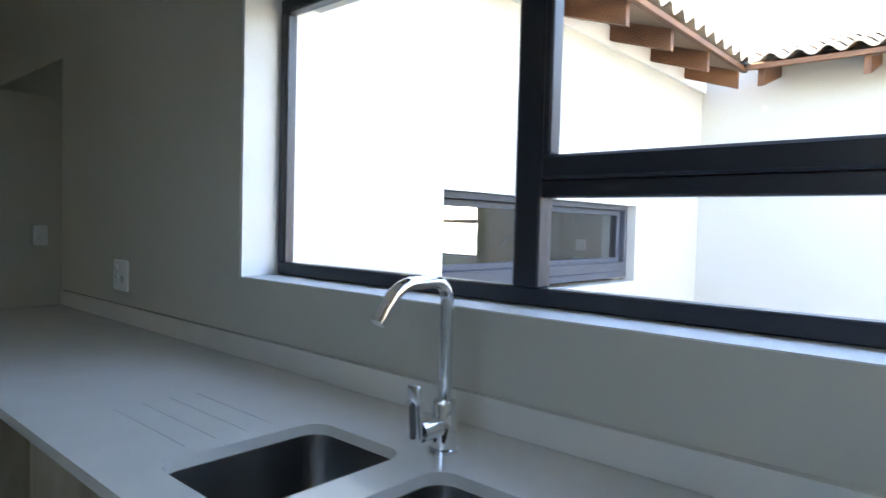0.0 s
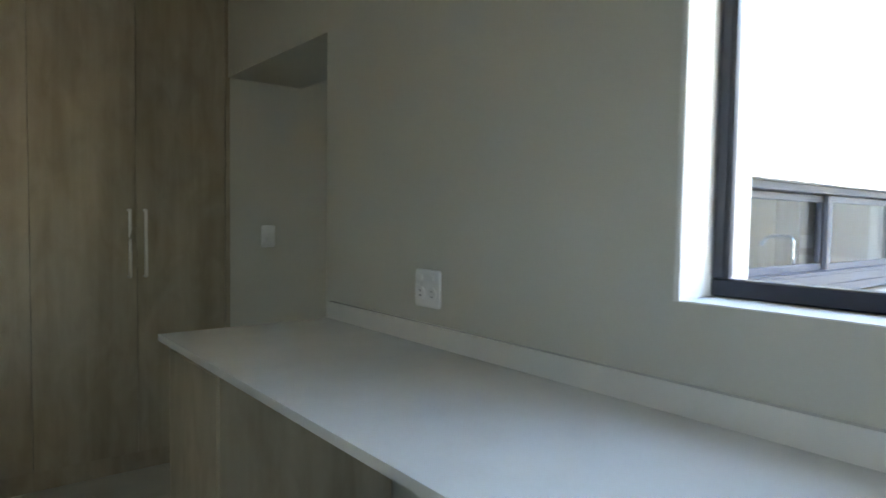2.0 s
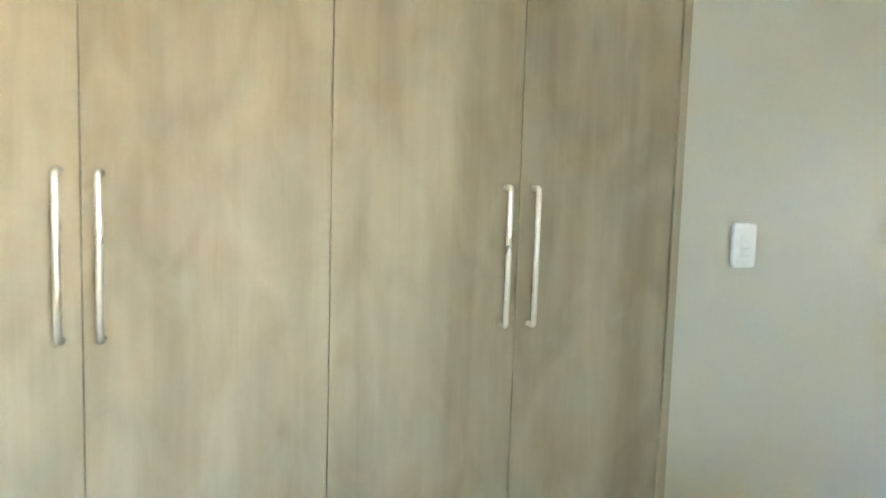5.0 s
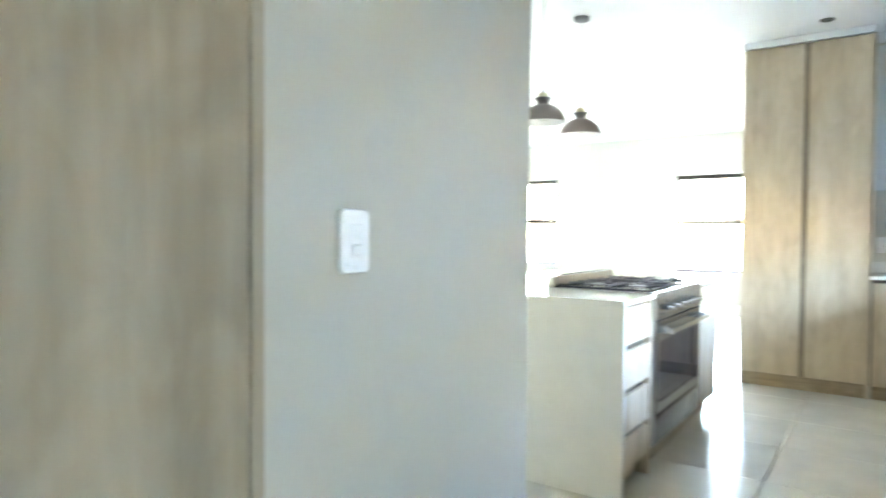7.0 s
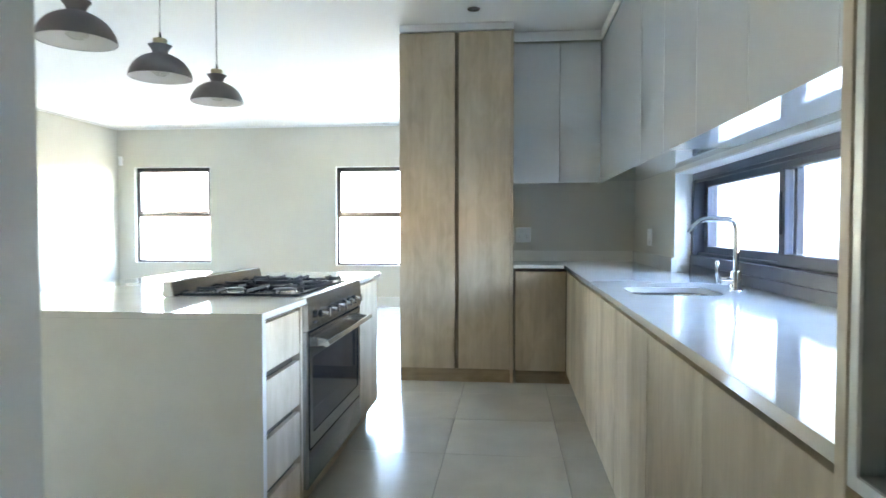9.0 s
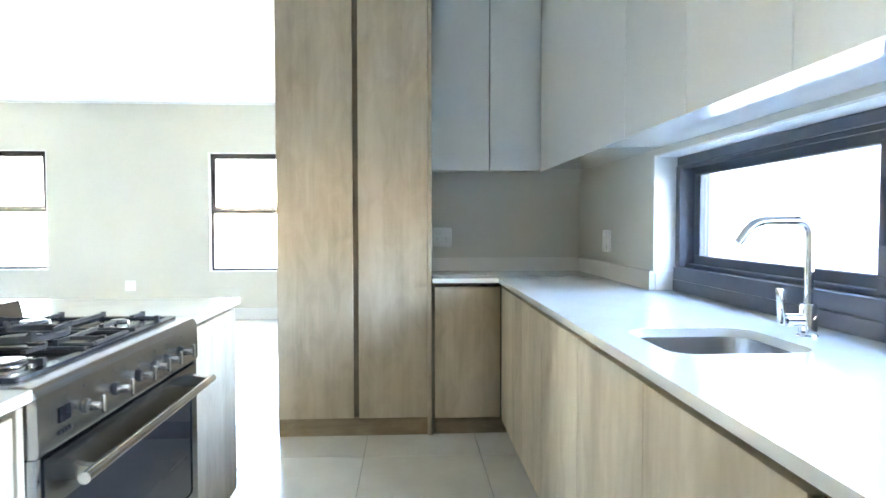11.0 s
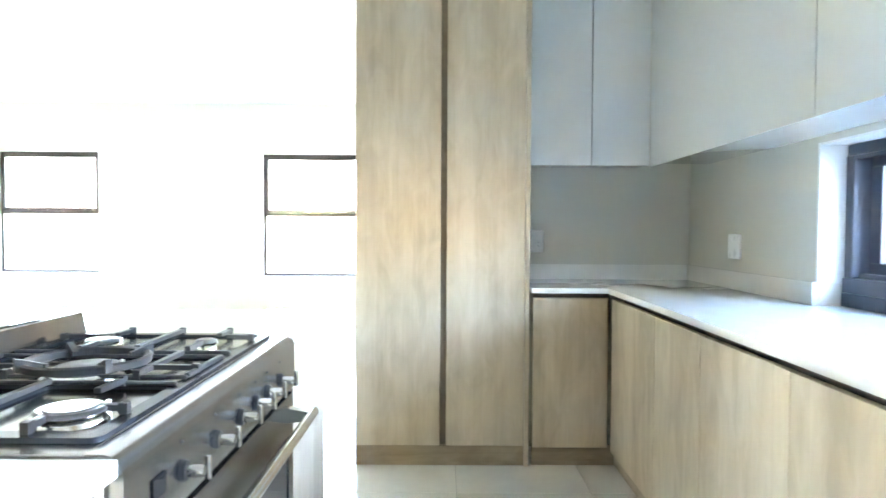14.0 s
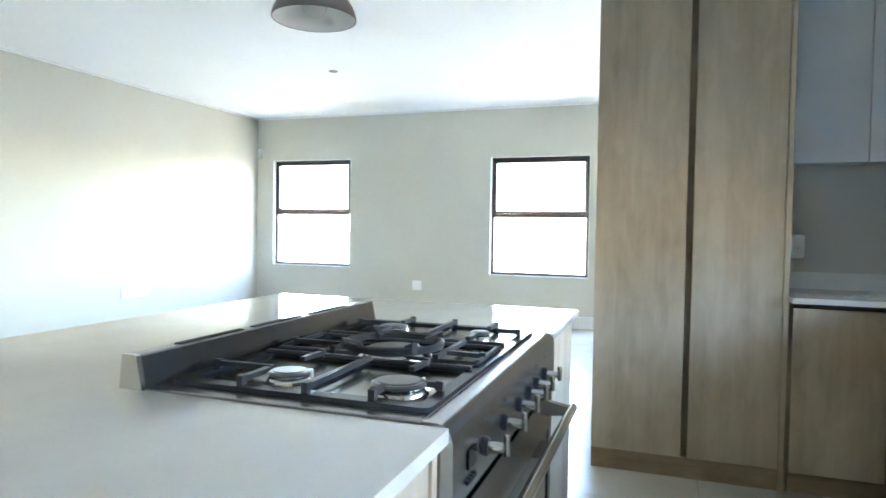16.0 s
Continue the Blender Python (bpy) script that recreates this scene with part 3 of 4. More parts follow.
for r in range(5):
    for c in range(23):
        y = -2.52 + r * 0.345 * math.cos(up)
        if 0.2 + c * width > 4.93 + r * 0.3:
            continue
        t = new("roof_tile", roof_tile)
        t.parent = roof_k
        t.matrix_local = Matrix.Translation(Vector((0.2 + c * width, y, 2.742 + (y + 2.52) * SLOPE)) - roof_k.location) @ Matrix.Rotation(up, 4, "X") @ Matrix.Rotation(radians(random.uniform(-0.8, 0.8)), 4, "Z")
    for c in range(28):
        x = 4.95 + r * 0.345 * math.cos(up)
        t = new("roof_tile", roof_tile)
        t.parent = roof_e
        t.matrix_local = Matrix.Translation(Vector((x, -2.50 - c * width + r * 0.2, 2.742 + (x - 4.95) * SLOPE)) - roof_e.location) @ Matrix.Rotation(radians(-90), 4, "Z") @ Matrix.Rotation(up, 4, "X") @ Matrix.Rotation(radians(random.uniform(-0.8, 0.8)), 4, "Z")
for ob in [roof_k, roof_e] + [o for o in bpy.data.objects if o.name.split(".")[0] == "rafter"]:
    ob.location += Vector((0, 0.10, 0.06))
solid("wall_lamp_boss", lathe(bmesh.new(), [(0, 0), (0.025, 0.0), (0.025, 0.012), (0.012, 0.02), (0, 0.02)], (5.6, -2.42, 2.5), 16, Matrix.Rotation(radians(-90), 4, "Y")), PLASTIC, "small round white fitting on the courtyard wall", "wall fitting", at=(5.6, -2.42, 2.5))


# ---------------------------------------------------------------- switches and sockets
def plate_x(name, x, y, z, w, h, face, label, kind):
    """A plate with rounded corners on a wall across x; face is +1 or -1, the way it looks."""
    t = thing(name, (x, y, z - h / 2), label, kind)
    ring = [round_rect(y - w / 2 + k, y + w / 2 - k, z - h / 2 + k, z + h / 2 - k, 0.013 - k, 5) for k in (0, 0, 0.003)]
    part("plate", loft(bmesh.new(), [[(x + face * d, a, b) for a, b in r] for d, r in zip((0, 0.006, 0.009), ring)]), PLASTIC, t)
    return t


def plate_y(name, x, y, z, w, h, face, label, kind):
    t = thing(name, (x, y, z - h / 2), label, kind)
    ring = [round_rect(x - w / 2 + k, x + w / 2 - k, z - h / 2 + k, z + h / 2 - k, 0.013 - k, 5) for k in (0, 0, 0.003)]
    part("plate", loft(bmesh.new(), [[(a, y + face * d, b) for a, b in r] for d, r in zip((0, 0.006, 0.009), ring)]), PLASTIC, t)
    return t


sw = plate_y("light_switch", 0.227, 0.198, 1.182, 0.080, 0.124, -1, "white plastic rocker light switch on a greige wall", "light switch")
part("module", box(0.211, 0.243, 0.1875, 0.190, 1.150, 1.215, 0.0015), PLASTIC, sw)
rk = box(0.213, 0.241, 0.1835, 0.188, 1.155, 1.176, 0.002)
part("rocker", rk, PLASTIC, sw, "white rocker")
so = plate_x("double_socket", -0.001, -1.594, 1.078, 0.128, 0.122, -1, "white double plug socket above the scullery worktop", "socket")
for dy in (-0.03, 0.03):
    part("outlet", lathe(bmesh.new(), [(0, 0), (0.021, 0), (0.021, 0.003), (0, 0.003)], (-0.010, -1.594 + dy, 1.062), 16, Matrix.Rotation(radians(-90), 4, "Y")), PLASTIC, so)
    part("rocker", box(-0.014, -0.0095, -1.594 + dy - 0.009, -1.594 + dy + 0.009, 1.102, 1.122, 0.002), PLASTIC, so)
    for hz in (-0.008, 0.008):
        part("pin_hole", box(-0.0135, -0.0125, -1.594 + dy - 0.003, -1.594 + dy + 0.003, 1.062 + hz - 0.002, 1.062 + hz + 0.002), RUBBER, so)
so = plate_x("double_socket", 5.373, -0.615, 1.122, 0.125, 0.125, -1, "white double plug socket in the kitchen corner", "socket")
for dy in (-0.03, 0.03):
    part("outlet", lathe(bmesh.new(), [(0, 0), (0.021, 0), (0.021, 0.003), (0, 0.003)], (5.364, -0.615 + dy, 1.106), 16, Matrix.Rotation(radians(-90), 4, "Y")), PLASTIC, so)
    part("rocker", box(5.360, 5.3645, -0.615 + dy - 0.009, -0.615 + dy + 0.009, 1.146, 1.166, 0.002), PLASTIC, so)
    for hz in (-0.008, 0.008):
        part("pin_hole", box(5.3605, 5.3615, -0.615 + dy - 0.003, -0.615 + dy + 0.003, 1.106 + hz - 0.002, 1.106 + hz + 0.002), RUBBER, so)
so = plate_y("double_socket", 4.80, -1.518, 1.112, 0.125, 0.122, 1, "white double plug socket beside the kitchen window", "socket")
for dx in (-0.03, 0.03):
    part("rocker", box(4.80 + dx - 0.009, 4.80 + dx + 0.009, -1.5095, -1.505, 1.136, 1.156, 0.002), PLASTIC, so)
so = plate_x("socket", 9.388, 3.07, 0.437, 0.125, 0.125, -1, "white plug socket low on the living room wall", "socket")
part("rocker", box(9.375, 9.3795, 3.06, 3.08, 0.455, 0.48, 0.002), PLASTIC, so)
so = plate_y("socket_bank", 7.16, 5.558, 0.43, 0.40, 0.125, -1, "wide white bank of plug sockets on the living room wall", "socket")
for dx in (-0.13, 0.0, 0.13):
    part("module", box(7.16 + dx - 0.045, 7.16 + dx + 0.045, 5.5455, 5.5495, 0.39, 0.47, 0.002), PLASTIC, so)
pr = thing("motion_sensor", (9.35, 5.50, 2.14), "small white motion sensor near the ceiling corner", "sensor")
part("housing", box(9.345, 9.387, 5.47, 5.53, 2.15, 2.29, 0.012, 3), PLASTIC, pr)
part("lens", box(9.340, 9.347, 5.482, 5.518, 2.17, 2.22, 0.003), SHADE_IN, pr)
for x, y in ((4.575, -0.245), (7.2, 3.12), (2.4, -0.25)):
    d = thing("downlight", (x, y, CEIL), "small round recessed downlight in the white ceiling", "downlight", "ceiling downlights")
    part("ring", lathe(bmesh.new(), [(0.028, 0.0), (0.045, 0.0), (0.045, -0.003), (0.040, -0.006), (0.030, -0.004), (0.028, 0.0)], (x, y, CEIL - 0.001), 28), STEEL, d)
    part("lamp_face", lathe(bmesh.new(), [(0, -0.002), (0.0275, -0.002), (0.0275, -0.001), (0, -0.001)], (x, y, CEIL), 24), CAP, d)


# ---------------------------------------------------------------- scullery
def bar_handle(x, z0, z1, parent, y=0.19):
    h = part("handle", tube(bmesh.new(), [(x, y - 0.001, z1 - 0.012), (x, y - 0.03, z1 - 0.012), (x, y - 0.03, z0 + 0.012), (x, y - 0.001, z0 + 0.012)], 0.0072, 12, 0.010), NICKEL, parent, "satin nickel bar handle")
    return h


def pantry(x0, x1, split, label):
    c = thing("pantry_cupboard", ((x0 + x1) / 2, 0.5, 0), label, "cupboard", "tall pantry cupboards")
    part("body", box(x0 + 0.001, x1 - 0.001, 0.214, 0.79, 0.1, 2.66), CARCASS, c)
    for a, b in ((x0, split), (split, x1)) if split else ((x0, x1),):
        d = part("door", box(a + 0.0009, b - 0.0009, 0.19, 0.212, 0.104, 2.655, 0.0012), PANEL, c)
        bar_handle(b - 0.036 if not split or a == x0 else a + 0.036, 0.978, 1.328, d)
    part("kickboard", box(x0, x1, 0.225, 0.24, 0.001, 0.1), PANEL, c)


pantry(-0.9012, -0.018, -0.455, "tall pale oak laminate pantry cupboard with closed double doors")
pantry(-1.824, -0.9014, -1.381, "tall pale oak laminate pantry cupboard with paired bar handles")
pantry(-2.275, -1.8242, None, "tall pale oak laminate single pantry cupboard at the scullery wall")
solid("end_panel", box(-0.016, 0.009, 0.186, 0.79, 0.001, 2.66, 0.0015), PANEL, "oak laminate end panel closing the pantry cupboards", "panel", at=(0, 0.5, 0))
solid("filler_board", box(-2.275, 0.009, 0.21, 0.225, 2.662, CEIL - 0.002), PANEL, "oak laminate filler between cupboards and ceiling", "filler board", at=(-1.4, 0.21, 2.662))

BOWLS = [(-0.565, -0.226, -3.405, -3.145), (-0.565, -0.236, -3.86, -3.488)]
GROOVE_X = (-0.490, -0.429, -0.366, -0.305)
top = thing("scullery_worktop", (-0.33, -3.2, 0.87), "off-white quartz worktop with drainer grooves and twin sink cut-outs", "worktop")
holes = [round_rect(*b, 0.045) for b in BOWLS] + [round_rect(x - 0.003, x + 0.003, -3.10, -2.785, 0.0028, 3) for x in GROOVE_X]
part("slab", slab([(-0.652, -5.14), (-0.002, -5.14), (-0.002, -0.958), (-0.652, -0.958)], holes, 0.878, 0.90), QUARTZ, top)
for x in GROOVE_X:
    part("drainer_groove", box(x - 0.006, x + 0.006, -3.105, -2.78, 0.8945, 0.8990), QUARTZ, top)
part("splashback", box(-0.022, 0.006, -5.14, -0.958, 0.9005, 0.966, 0.0006), QUARTZ, top, "low quartz upstand")


def sink(name, x0, x1, y0, y1, z, depth, r, label, group):
    s = thing(name, ((x0 + x1) / 2, (y0 + y1) / 2, z - depth), label, "sink", group)

    def ring(grow, zz, rad):
        return [(x, y, zz) for x, y in round_rect(x0 - grow, x1 + grow, y0 - grow, y1 + grow, rad)]
    bm = bmesh.new()
    loft(bm, [ring(0.018, z - depth - 0.012, r + 0.01), ring(0.018, z - 0.004, r + 0.01), ring(0.018, z - 0.001, r + 0.01), ring(0.003, z - 0.001, r), ring(0.002, z - 0.01, r), ring(-0.004, z - depth + 0.03, r), ring(-0.014, z - depth + 0.008, r), ring(-0.035, z - depth, r)])
    part("bowl", bm, SINK_STEEL, s)
    cx, cy = (x0 + x1) / 2, (y0 + y1) / 2
    part("drain", lathe(bmesh.new(), [(0, 0.003), (0.02, 0.003), (0.026, 0.0045), (0.042, 0.004), (0.044, 0.001), (0.044, 0.0), (0, 0.0)], (cx, cy, z - depth + 0.001), 24), BRIGHT, s)
    return s


for i, b in enumerate(BOWLS):
    s = sink("sink_bowl", *b, 0.878, 0.17, 0.045, "brushed stainless steel sink bowl set under the worktop", "scullery sink bowls")
    part("overflow", lathe(bmesh.new(), [(0, 0.002), (0.012, 0.002), (0.014, 0.0), (0, 0.0)], (b[1] - 0.002, (b[2] + b[3]) / 2 - 0.05, 0.83), 16, Matrix.Rotation(radians(-90), 4, "Y")), RUBBER, s)


def mixer_tap(name, x, y, dx, dy, reach, top_z, label):
    """A single-lever mixer at (x, y) whose spout points along (dx, dy)."""
    t = thing(name, (x, y, 0.9), label, "tap")
    part("body", lathe(bmesh.new(), [(0, 0), (0.027, 0), (0.027, 0.006), (0.0235, 0.009), (0.0225, 0.085), (0.0205, 0.092), (0, 0.092)], (x, y, 0.9005), 28), CHROME, t)
    part("spout", tube(bmesh.new(), [(x, y, 0.985), (x, y, top_z), (x + dx * (reach - 0.045), y + dy * (reach - 0.045), top_z - 0.002), (x + dx * reach, y + dy * reach, top_z - 0.062)], 0.0118, 18, 0.045), CHROME, t)
    sd = Vector((dx, dy, 0))
    a = Vector((x, y, 0.948)) + sd * 0.018
    part("valve", tube(bmesh.new(), [a, a + sd * 0.045], 0.0175, 20), CHROME, t)
    cx, cy = x + dx * 0.073, y + dy * 0.073
    wx, wy = (0.0065, 0.0135) if dx else (0.0135, 0.0065)
    lv = bx(bmesh.new(), cx - wx, cx + wx, cy - wy, cy + wy, 0.935, 1.036, 0.006, 3)
    bmesh.ops.rotate(lv, cent=(cx, cy, 0.945), matrix=Matrix.Rotation(radians(5), 3, (-dy, dx, 0)), verts=lv.verts[:])
    part("lever", lv, CHROME, t, "chrome paddle lever")
    return t


mixer_tap("mixer_tap", -0.17, -3.441, -1, 0, 0.17, 1.212, "chrome swivel mixer tap behind the twin sinks")


def base_unit_x(y0, y1, x_front, x_back, doors, label, group, body_top=0.876):
    """A floor unit that looks along -x."""
    c = thing("base_cabinet", ((x_front + x_back) / 2, (y0 + y1) / 2, 0), label, "cabinet", group)
    part("side_panel", box(x_front + 0.002, x_back, y0, y0 + 0.018, 0.001, 0.877), PANEL, c)
    part("side_panel", box(x_front + 0.002, x_back, y1 - 0.018, y1, 0.001, 0.877), PANEL, c)
    part("body", bx(box(x_front + 0.026, x_back, y0 + 0.019, y1 - 0.019, 0.1, body_top), x_front + 0.026, x_front + 0.036, y0 + 0.019, y1 - 0.019, body_top, 0.8765), CARCASS, c)
    n = len(doors) - 1
    for a, b in zip(doors, doors[1:]):
        part("door", box(x_front, x_front + 0.021, a + 0.002, b - 0.002, 0.104, 0.848, 0.0015), PANEL, c)
    part("handle_channel", box(x_front + 0.020, x_front + 0.0255, y0 + 0.019, y1 - 0.019, 0.85, 0.876), CHANNEL, c)
    part("kickboard", box(x_front + 0.045, x_front + 0.06, y0 + 0.019, y1 - 0.019, 0.001, 0.1), PANEL, c)


base_unit_x(-1.455, -0.968, -0.622, -0.04, (-1.437, -0.986), "oak laminate floor cabinet at the open end of the worktop", "scullery floor cabinets")
base_unit_x(-3.95, -2.70, -0.622, -0.04, (-3.932, -3.325, -2.718), "oak laminate sink cabinet with closed doors", "scullery floor cabinets", 0.69)
base_unit_x(-5.14, -3.96, -0.622, -0.04, (-5.122, -4.55, -3.953), "oak laminate floor cabinet beyond the sink", "scullery floor cabinets")


# ---------------------------------------------------------------- kitchen run
top = thing("kitchen_worktop", (3.0, -1.2, 0.87), "glossy off-white quartz corner worktop with a sink cut-out", "worktop")
part("slab", slab([(0.914, -1.562), (1.64, -1.562), (1.64, -1.607), (4.122, -1.607), (4.122, -1.519), (5.373, -1.519), (5.373, -0.532), (4.792, -0.532), (4.792, -0.902), (0.914, -0.902)], [round_rect(2.72, 3.08, -1.375, -1.012, 0.07)], 0.880, 0.905), QUARTZ, top)
part("splashback", box(4.128, 5.353, -1.526, -1.500, 0.9055, 0.993, 0.0006), QUARTZ, top, "low quartz upstand")
part("splashback", box(4.124, 4.144, -1.607, -1.527, 0.9055, 0.991, 0.0015), QUARTZ, top, "low quartz upstand returning into the window")
part("splashback", box(5.354, 5.381, -1.519, -0.532, 0.9055, 0.993, 0.0006), QUARTZ, top, "low quartz upstand")
sink("sink_bowl", 2.72, 3.08, -1.375, -1.012, 0.880, 0.18, 0.07, "brushed stainless steel prep sink under the kitchen worktop", "")
mixer_tap("mixer_tap", 2.945, -1.478, 0, 1, 0.20, 1.218, "chrome swivel mixer tap beside the kitchen window")

SPLITS = (0.932, 1.527, 2.09, 2.676, 3.224, 3.745, 4.18, 4.80)
for i, (a, b) in enumerate(zip(SPLITS, SPLITS[1:])):
    c = thing("base_cabinet", ((a + b) / 2, -1.2, 0), "handleless ash oak floor cabinet under the quartz worktop", "cabinet", "kitchen floor cabinets")
    part("body", bx(box(a + 0.001, b - 0.001, -1.515, -0.948, 0.1, 0.66), a + 0.001, b - 0.001, -0.993, -0.985, 0.66, 0.879), CARCASS, c)
    part("door", box(a + 0.0015, b - 0.0015, -0.944, -0.922, 0.104, 0.852, 0.0012), OAK, c)
    part("handle_channel", box(a + 0.001, b - 0.001, -0.984, -0.980, 0.78, 0.8795), CHANNEL, c)
c = thing("corner_cabinet", (5.1, -0.73, 0), "handleless ash oak corner cabinet beside the tall unit", "cabinet", "kitchen floor cabinets")
part("body", box(4.876, 5.36, -0.93, -0.534, 0.1, 0.878), CARCASS, c)
part("door", box(4.850, 4.872, -0.920, -0.549, 0.104, 0.852, 0.0012), OAK, c)
part("handle_channel", box(4.8725, 4.8755, -0.920, -0.549, 0.845, 0.8795), CHANNEL, c)
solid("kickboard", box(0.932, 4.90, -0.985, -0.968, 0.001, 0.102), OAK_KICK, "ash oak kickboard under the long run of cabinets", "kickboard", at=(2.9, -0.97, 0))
# corner kickboard, darker again than OAK_KICK
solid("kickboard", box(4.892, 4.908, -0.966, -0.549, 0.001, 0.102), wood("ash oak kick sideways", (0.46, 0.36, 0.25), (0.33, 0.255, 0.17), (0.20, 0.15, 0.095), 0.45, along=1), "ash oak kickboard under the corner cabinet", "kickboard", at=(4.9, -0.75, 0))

UP = (0.98, 1.55, 2.075, 2.60, 3.11, 3.63, 5.131)
for a, b in zip(UP, UP[1:]):
    c = thing("wall_cabinet", ((a + b) / 2, -1.36, 1.541), "handleless white gloss wall cabinet above the strip window", "cabinet", "white wall cabinets")
    part("body", box(a, b, -1.517, -1.226, 1.545, 2.618), GLOSS, c)
    part("door", box(a + 0.0015, b - 0.0015, -1.224, -1.204, 1.527, 2.622, 0.001), GLOSS, c)
for a, b in ((-1.204, -0.893), (-0.890, -0.532)):
    c = thing("wall_cabinet", (5.25, (a + b) / 2, 1.541), "handleless white gloss wall cabinet in the kitchen corner", "cabinet", "white wall cabinets")
    part("body", box(5.155, 5.373, a, b, 1.545, 2.618), GLOSS, c)
    part("door", box(5.133, 5.153, a + 0.0015, b - 0.0015, 1.535, 2.622, 0.001), GLOSS, c)
solid("bulkhead_strip", bx(box(0.98, 5.136, -1.224, -1.206, 2.644, CEIL - 0.002), 5.137, 5.153, -1.224, -0.532, 2.644, CEIL - 0.002), CEILING, "white strip above a dark gap over the wall cabinets", "filler strip", at=(3, -1.215, 2.662))

c = thing("tall_cabinet", (5.1, -0.09, 0), "tall ash oak cupboard with a vertical handle groove", "cupboard")
part("body", box(4.897, 5.372, -0.507, 0.336, 0.1, 2.655), OAK, c)
part("door", box(4.872, 4.895, -0.086, 0.336, 0.104, 2.655, 0.0015), OAK, c)
part("door", box(4.872, 4.895, -0.505, -0.117, 0.104, 2.655, 0.0015), OAK, c)
part("handle_channel", box(4.8905, 4.8965, -0.1165, -0.0865, 0.104, 2.655), GROOVE, c)
part("side_panel", box(4.866, 5.372, -0.530, -0.508, 0.001, 2.66, 0.0015), OAK, c)
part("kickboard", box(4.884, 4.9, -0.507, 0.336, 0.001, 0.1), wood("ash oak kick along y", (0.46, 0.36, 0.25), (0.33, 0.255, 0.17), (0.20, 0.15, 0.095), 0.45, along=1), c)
part("plinth", box(4.9, 5.372, -0.507, 0.336, 0.001, 0.1), CARCASS, c)

solid("filler_board", bx(box(4.874, 4.892, -0.528, 0.336, 2.667, CEIL - 0.002), 4.893, 5.372, 0.320, 0.336, 2.667, CEIL - 0.002), CEILING, "white filler between the tall cupboard and the ceiling", "filler board", at=(4.9, 0, 2.667))

# oven tower with an open niche
c = thing("oven_tower", (0.78, -1.2, 0), "ash oak tall unit with an open grey appliance niche", "cupboard")
part("side_panel", box(0.8860, 0.9120, -1.515, -0.8980, 0.001, 2.66, 0.0015), OAK, c)
part("side_panel", box(0.5290, 0.5460, -1.515, -0.9060, 0.001, 2.66, 0.0015), OAK, c)
part("back", box(0.5460, 0.8860, -1.515, -1.50, 0.1, 2.655), NICHE, c)
part("niche_side", box(0.8680, 0.8850, -1.499, -0.9060, 0.885, 1.452, 0.001), NICHE, c)
part("niche_side", box(0.5470, 0.5580, -1.499, -0.9060, 0.885, 1.452, 0.001), NICHE, c)
part("niche_floor", box(0.5470, 0.8850, -1.499, -0.9060, 0.866, 0.884, 0.001), NICHE, c)
part("niche_top", box(0.5470, 0.8850, -1.499, -0.9060, 1.453, 1.470, 0.001), NICHE, c)
part("niche_edging", box(0.8660, 0.8855, -0.9055, -0.9005, 0.866, 1.470, 0.0008), EDGE, c, "white edging round the niche")
part("niche_edging", box(0.5470, 0.8655, -0.9055, -0.9005, 0.866, 0.8845, 0.0008), EDGE, c, "white edging round the niche")
part("niche_edging", box(0.5470, 0.8655, -0.9055, -0.9005, 1.4525, 1.470, 0.0008), EDGE, c, "white edging round the niche")
part("handle_channel", box(0.5470, 0.8850, -0.9300, -0.9240, 0.838, 0.864), CHANNEL, c)
part("handle_channel", box(0.5470, 0.8850, -0.9300, -0.9240, 1.472, 1.496), CHANNEL, c)
part("drawer_front", box(0.5480, 0.8840, -0.9220, -0.9010, 0.47, 0.836, 0.0012), OAK, c)
part("drawer_front", box(0.5480, 0.8840, -0.9220, -0.9010, 0.104, 0.466, 0.0012), OAK, c)
part("door", box(0.5480, 0.8840, -0.9220, -0.9010, 1.498, 2.655, 0.0012), OAK, c)
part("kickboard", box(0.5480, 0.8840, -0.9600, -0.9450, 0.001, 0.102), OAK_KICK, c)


# ---------------------------------------------------------------- island
IX0, IX1, IY0, IY1 = 2.052, 3.965, 0.302, 1.55
RX0, RX1 = 2.505, 3.405
top = thing("island_worktop", (3.0, 0.95, 0.0), "off-white quartz island top with a waterfall end", "worktop")
part("slab", slab([(IX0, IY0), (RX0 - 0.003, IY0), (RX0 - 0.003, 0.905), (RX1 + 0.003, 0.905), (RX1 + 0.003, IY0), (IX1, IY0), (IX1, IY1), (IX0, IY1)], [], 0.878, 0.90), QUARTZ, top)
part("waterfall_end", box(IX0, IX0 + 0.03, IY0, IY1, 0.001, 0.8775), QUARTZ, top, "quartz slab running down to the floor")

c = thing("drawer_unit", (2.28, 0.6, 0), "four-drawer oak unit with handle grooves coloured dark for shade beside the range", "drawers")
part("body", box(2.084, 2.498, 0.362, 0.90, 0.1, 0.876), CARCASS, c)
part("side_panel", box(2.478, 2.500, 0.318, 0.90, 0.001, 0.868, 0.001), OAK, c)
for z0, z1 in ((0.690, 0.856), (0.487, 0.660), (0.282, 0.457), (0.104, 0.252)):
    part("drawer_front", box(2.086, 2.475, 0.322, 0.344, z0, z1, 0.0015), OAK, c)
part("handle_channel", box(2.085, 2.476, 0.352, 0.361, 0.104, 0.877), CHANNEL, c)
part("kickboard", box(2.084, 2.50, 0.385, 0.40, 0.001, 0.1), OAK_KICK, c)

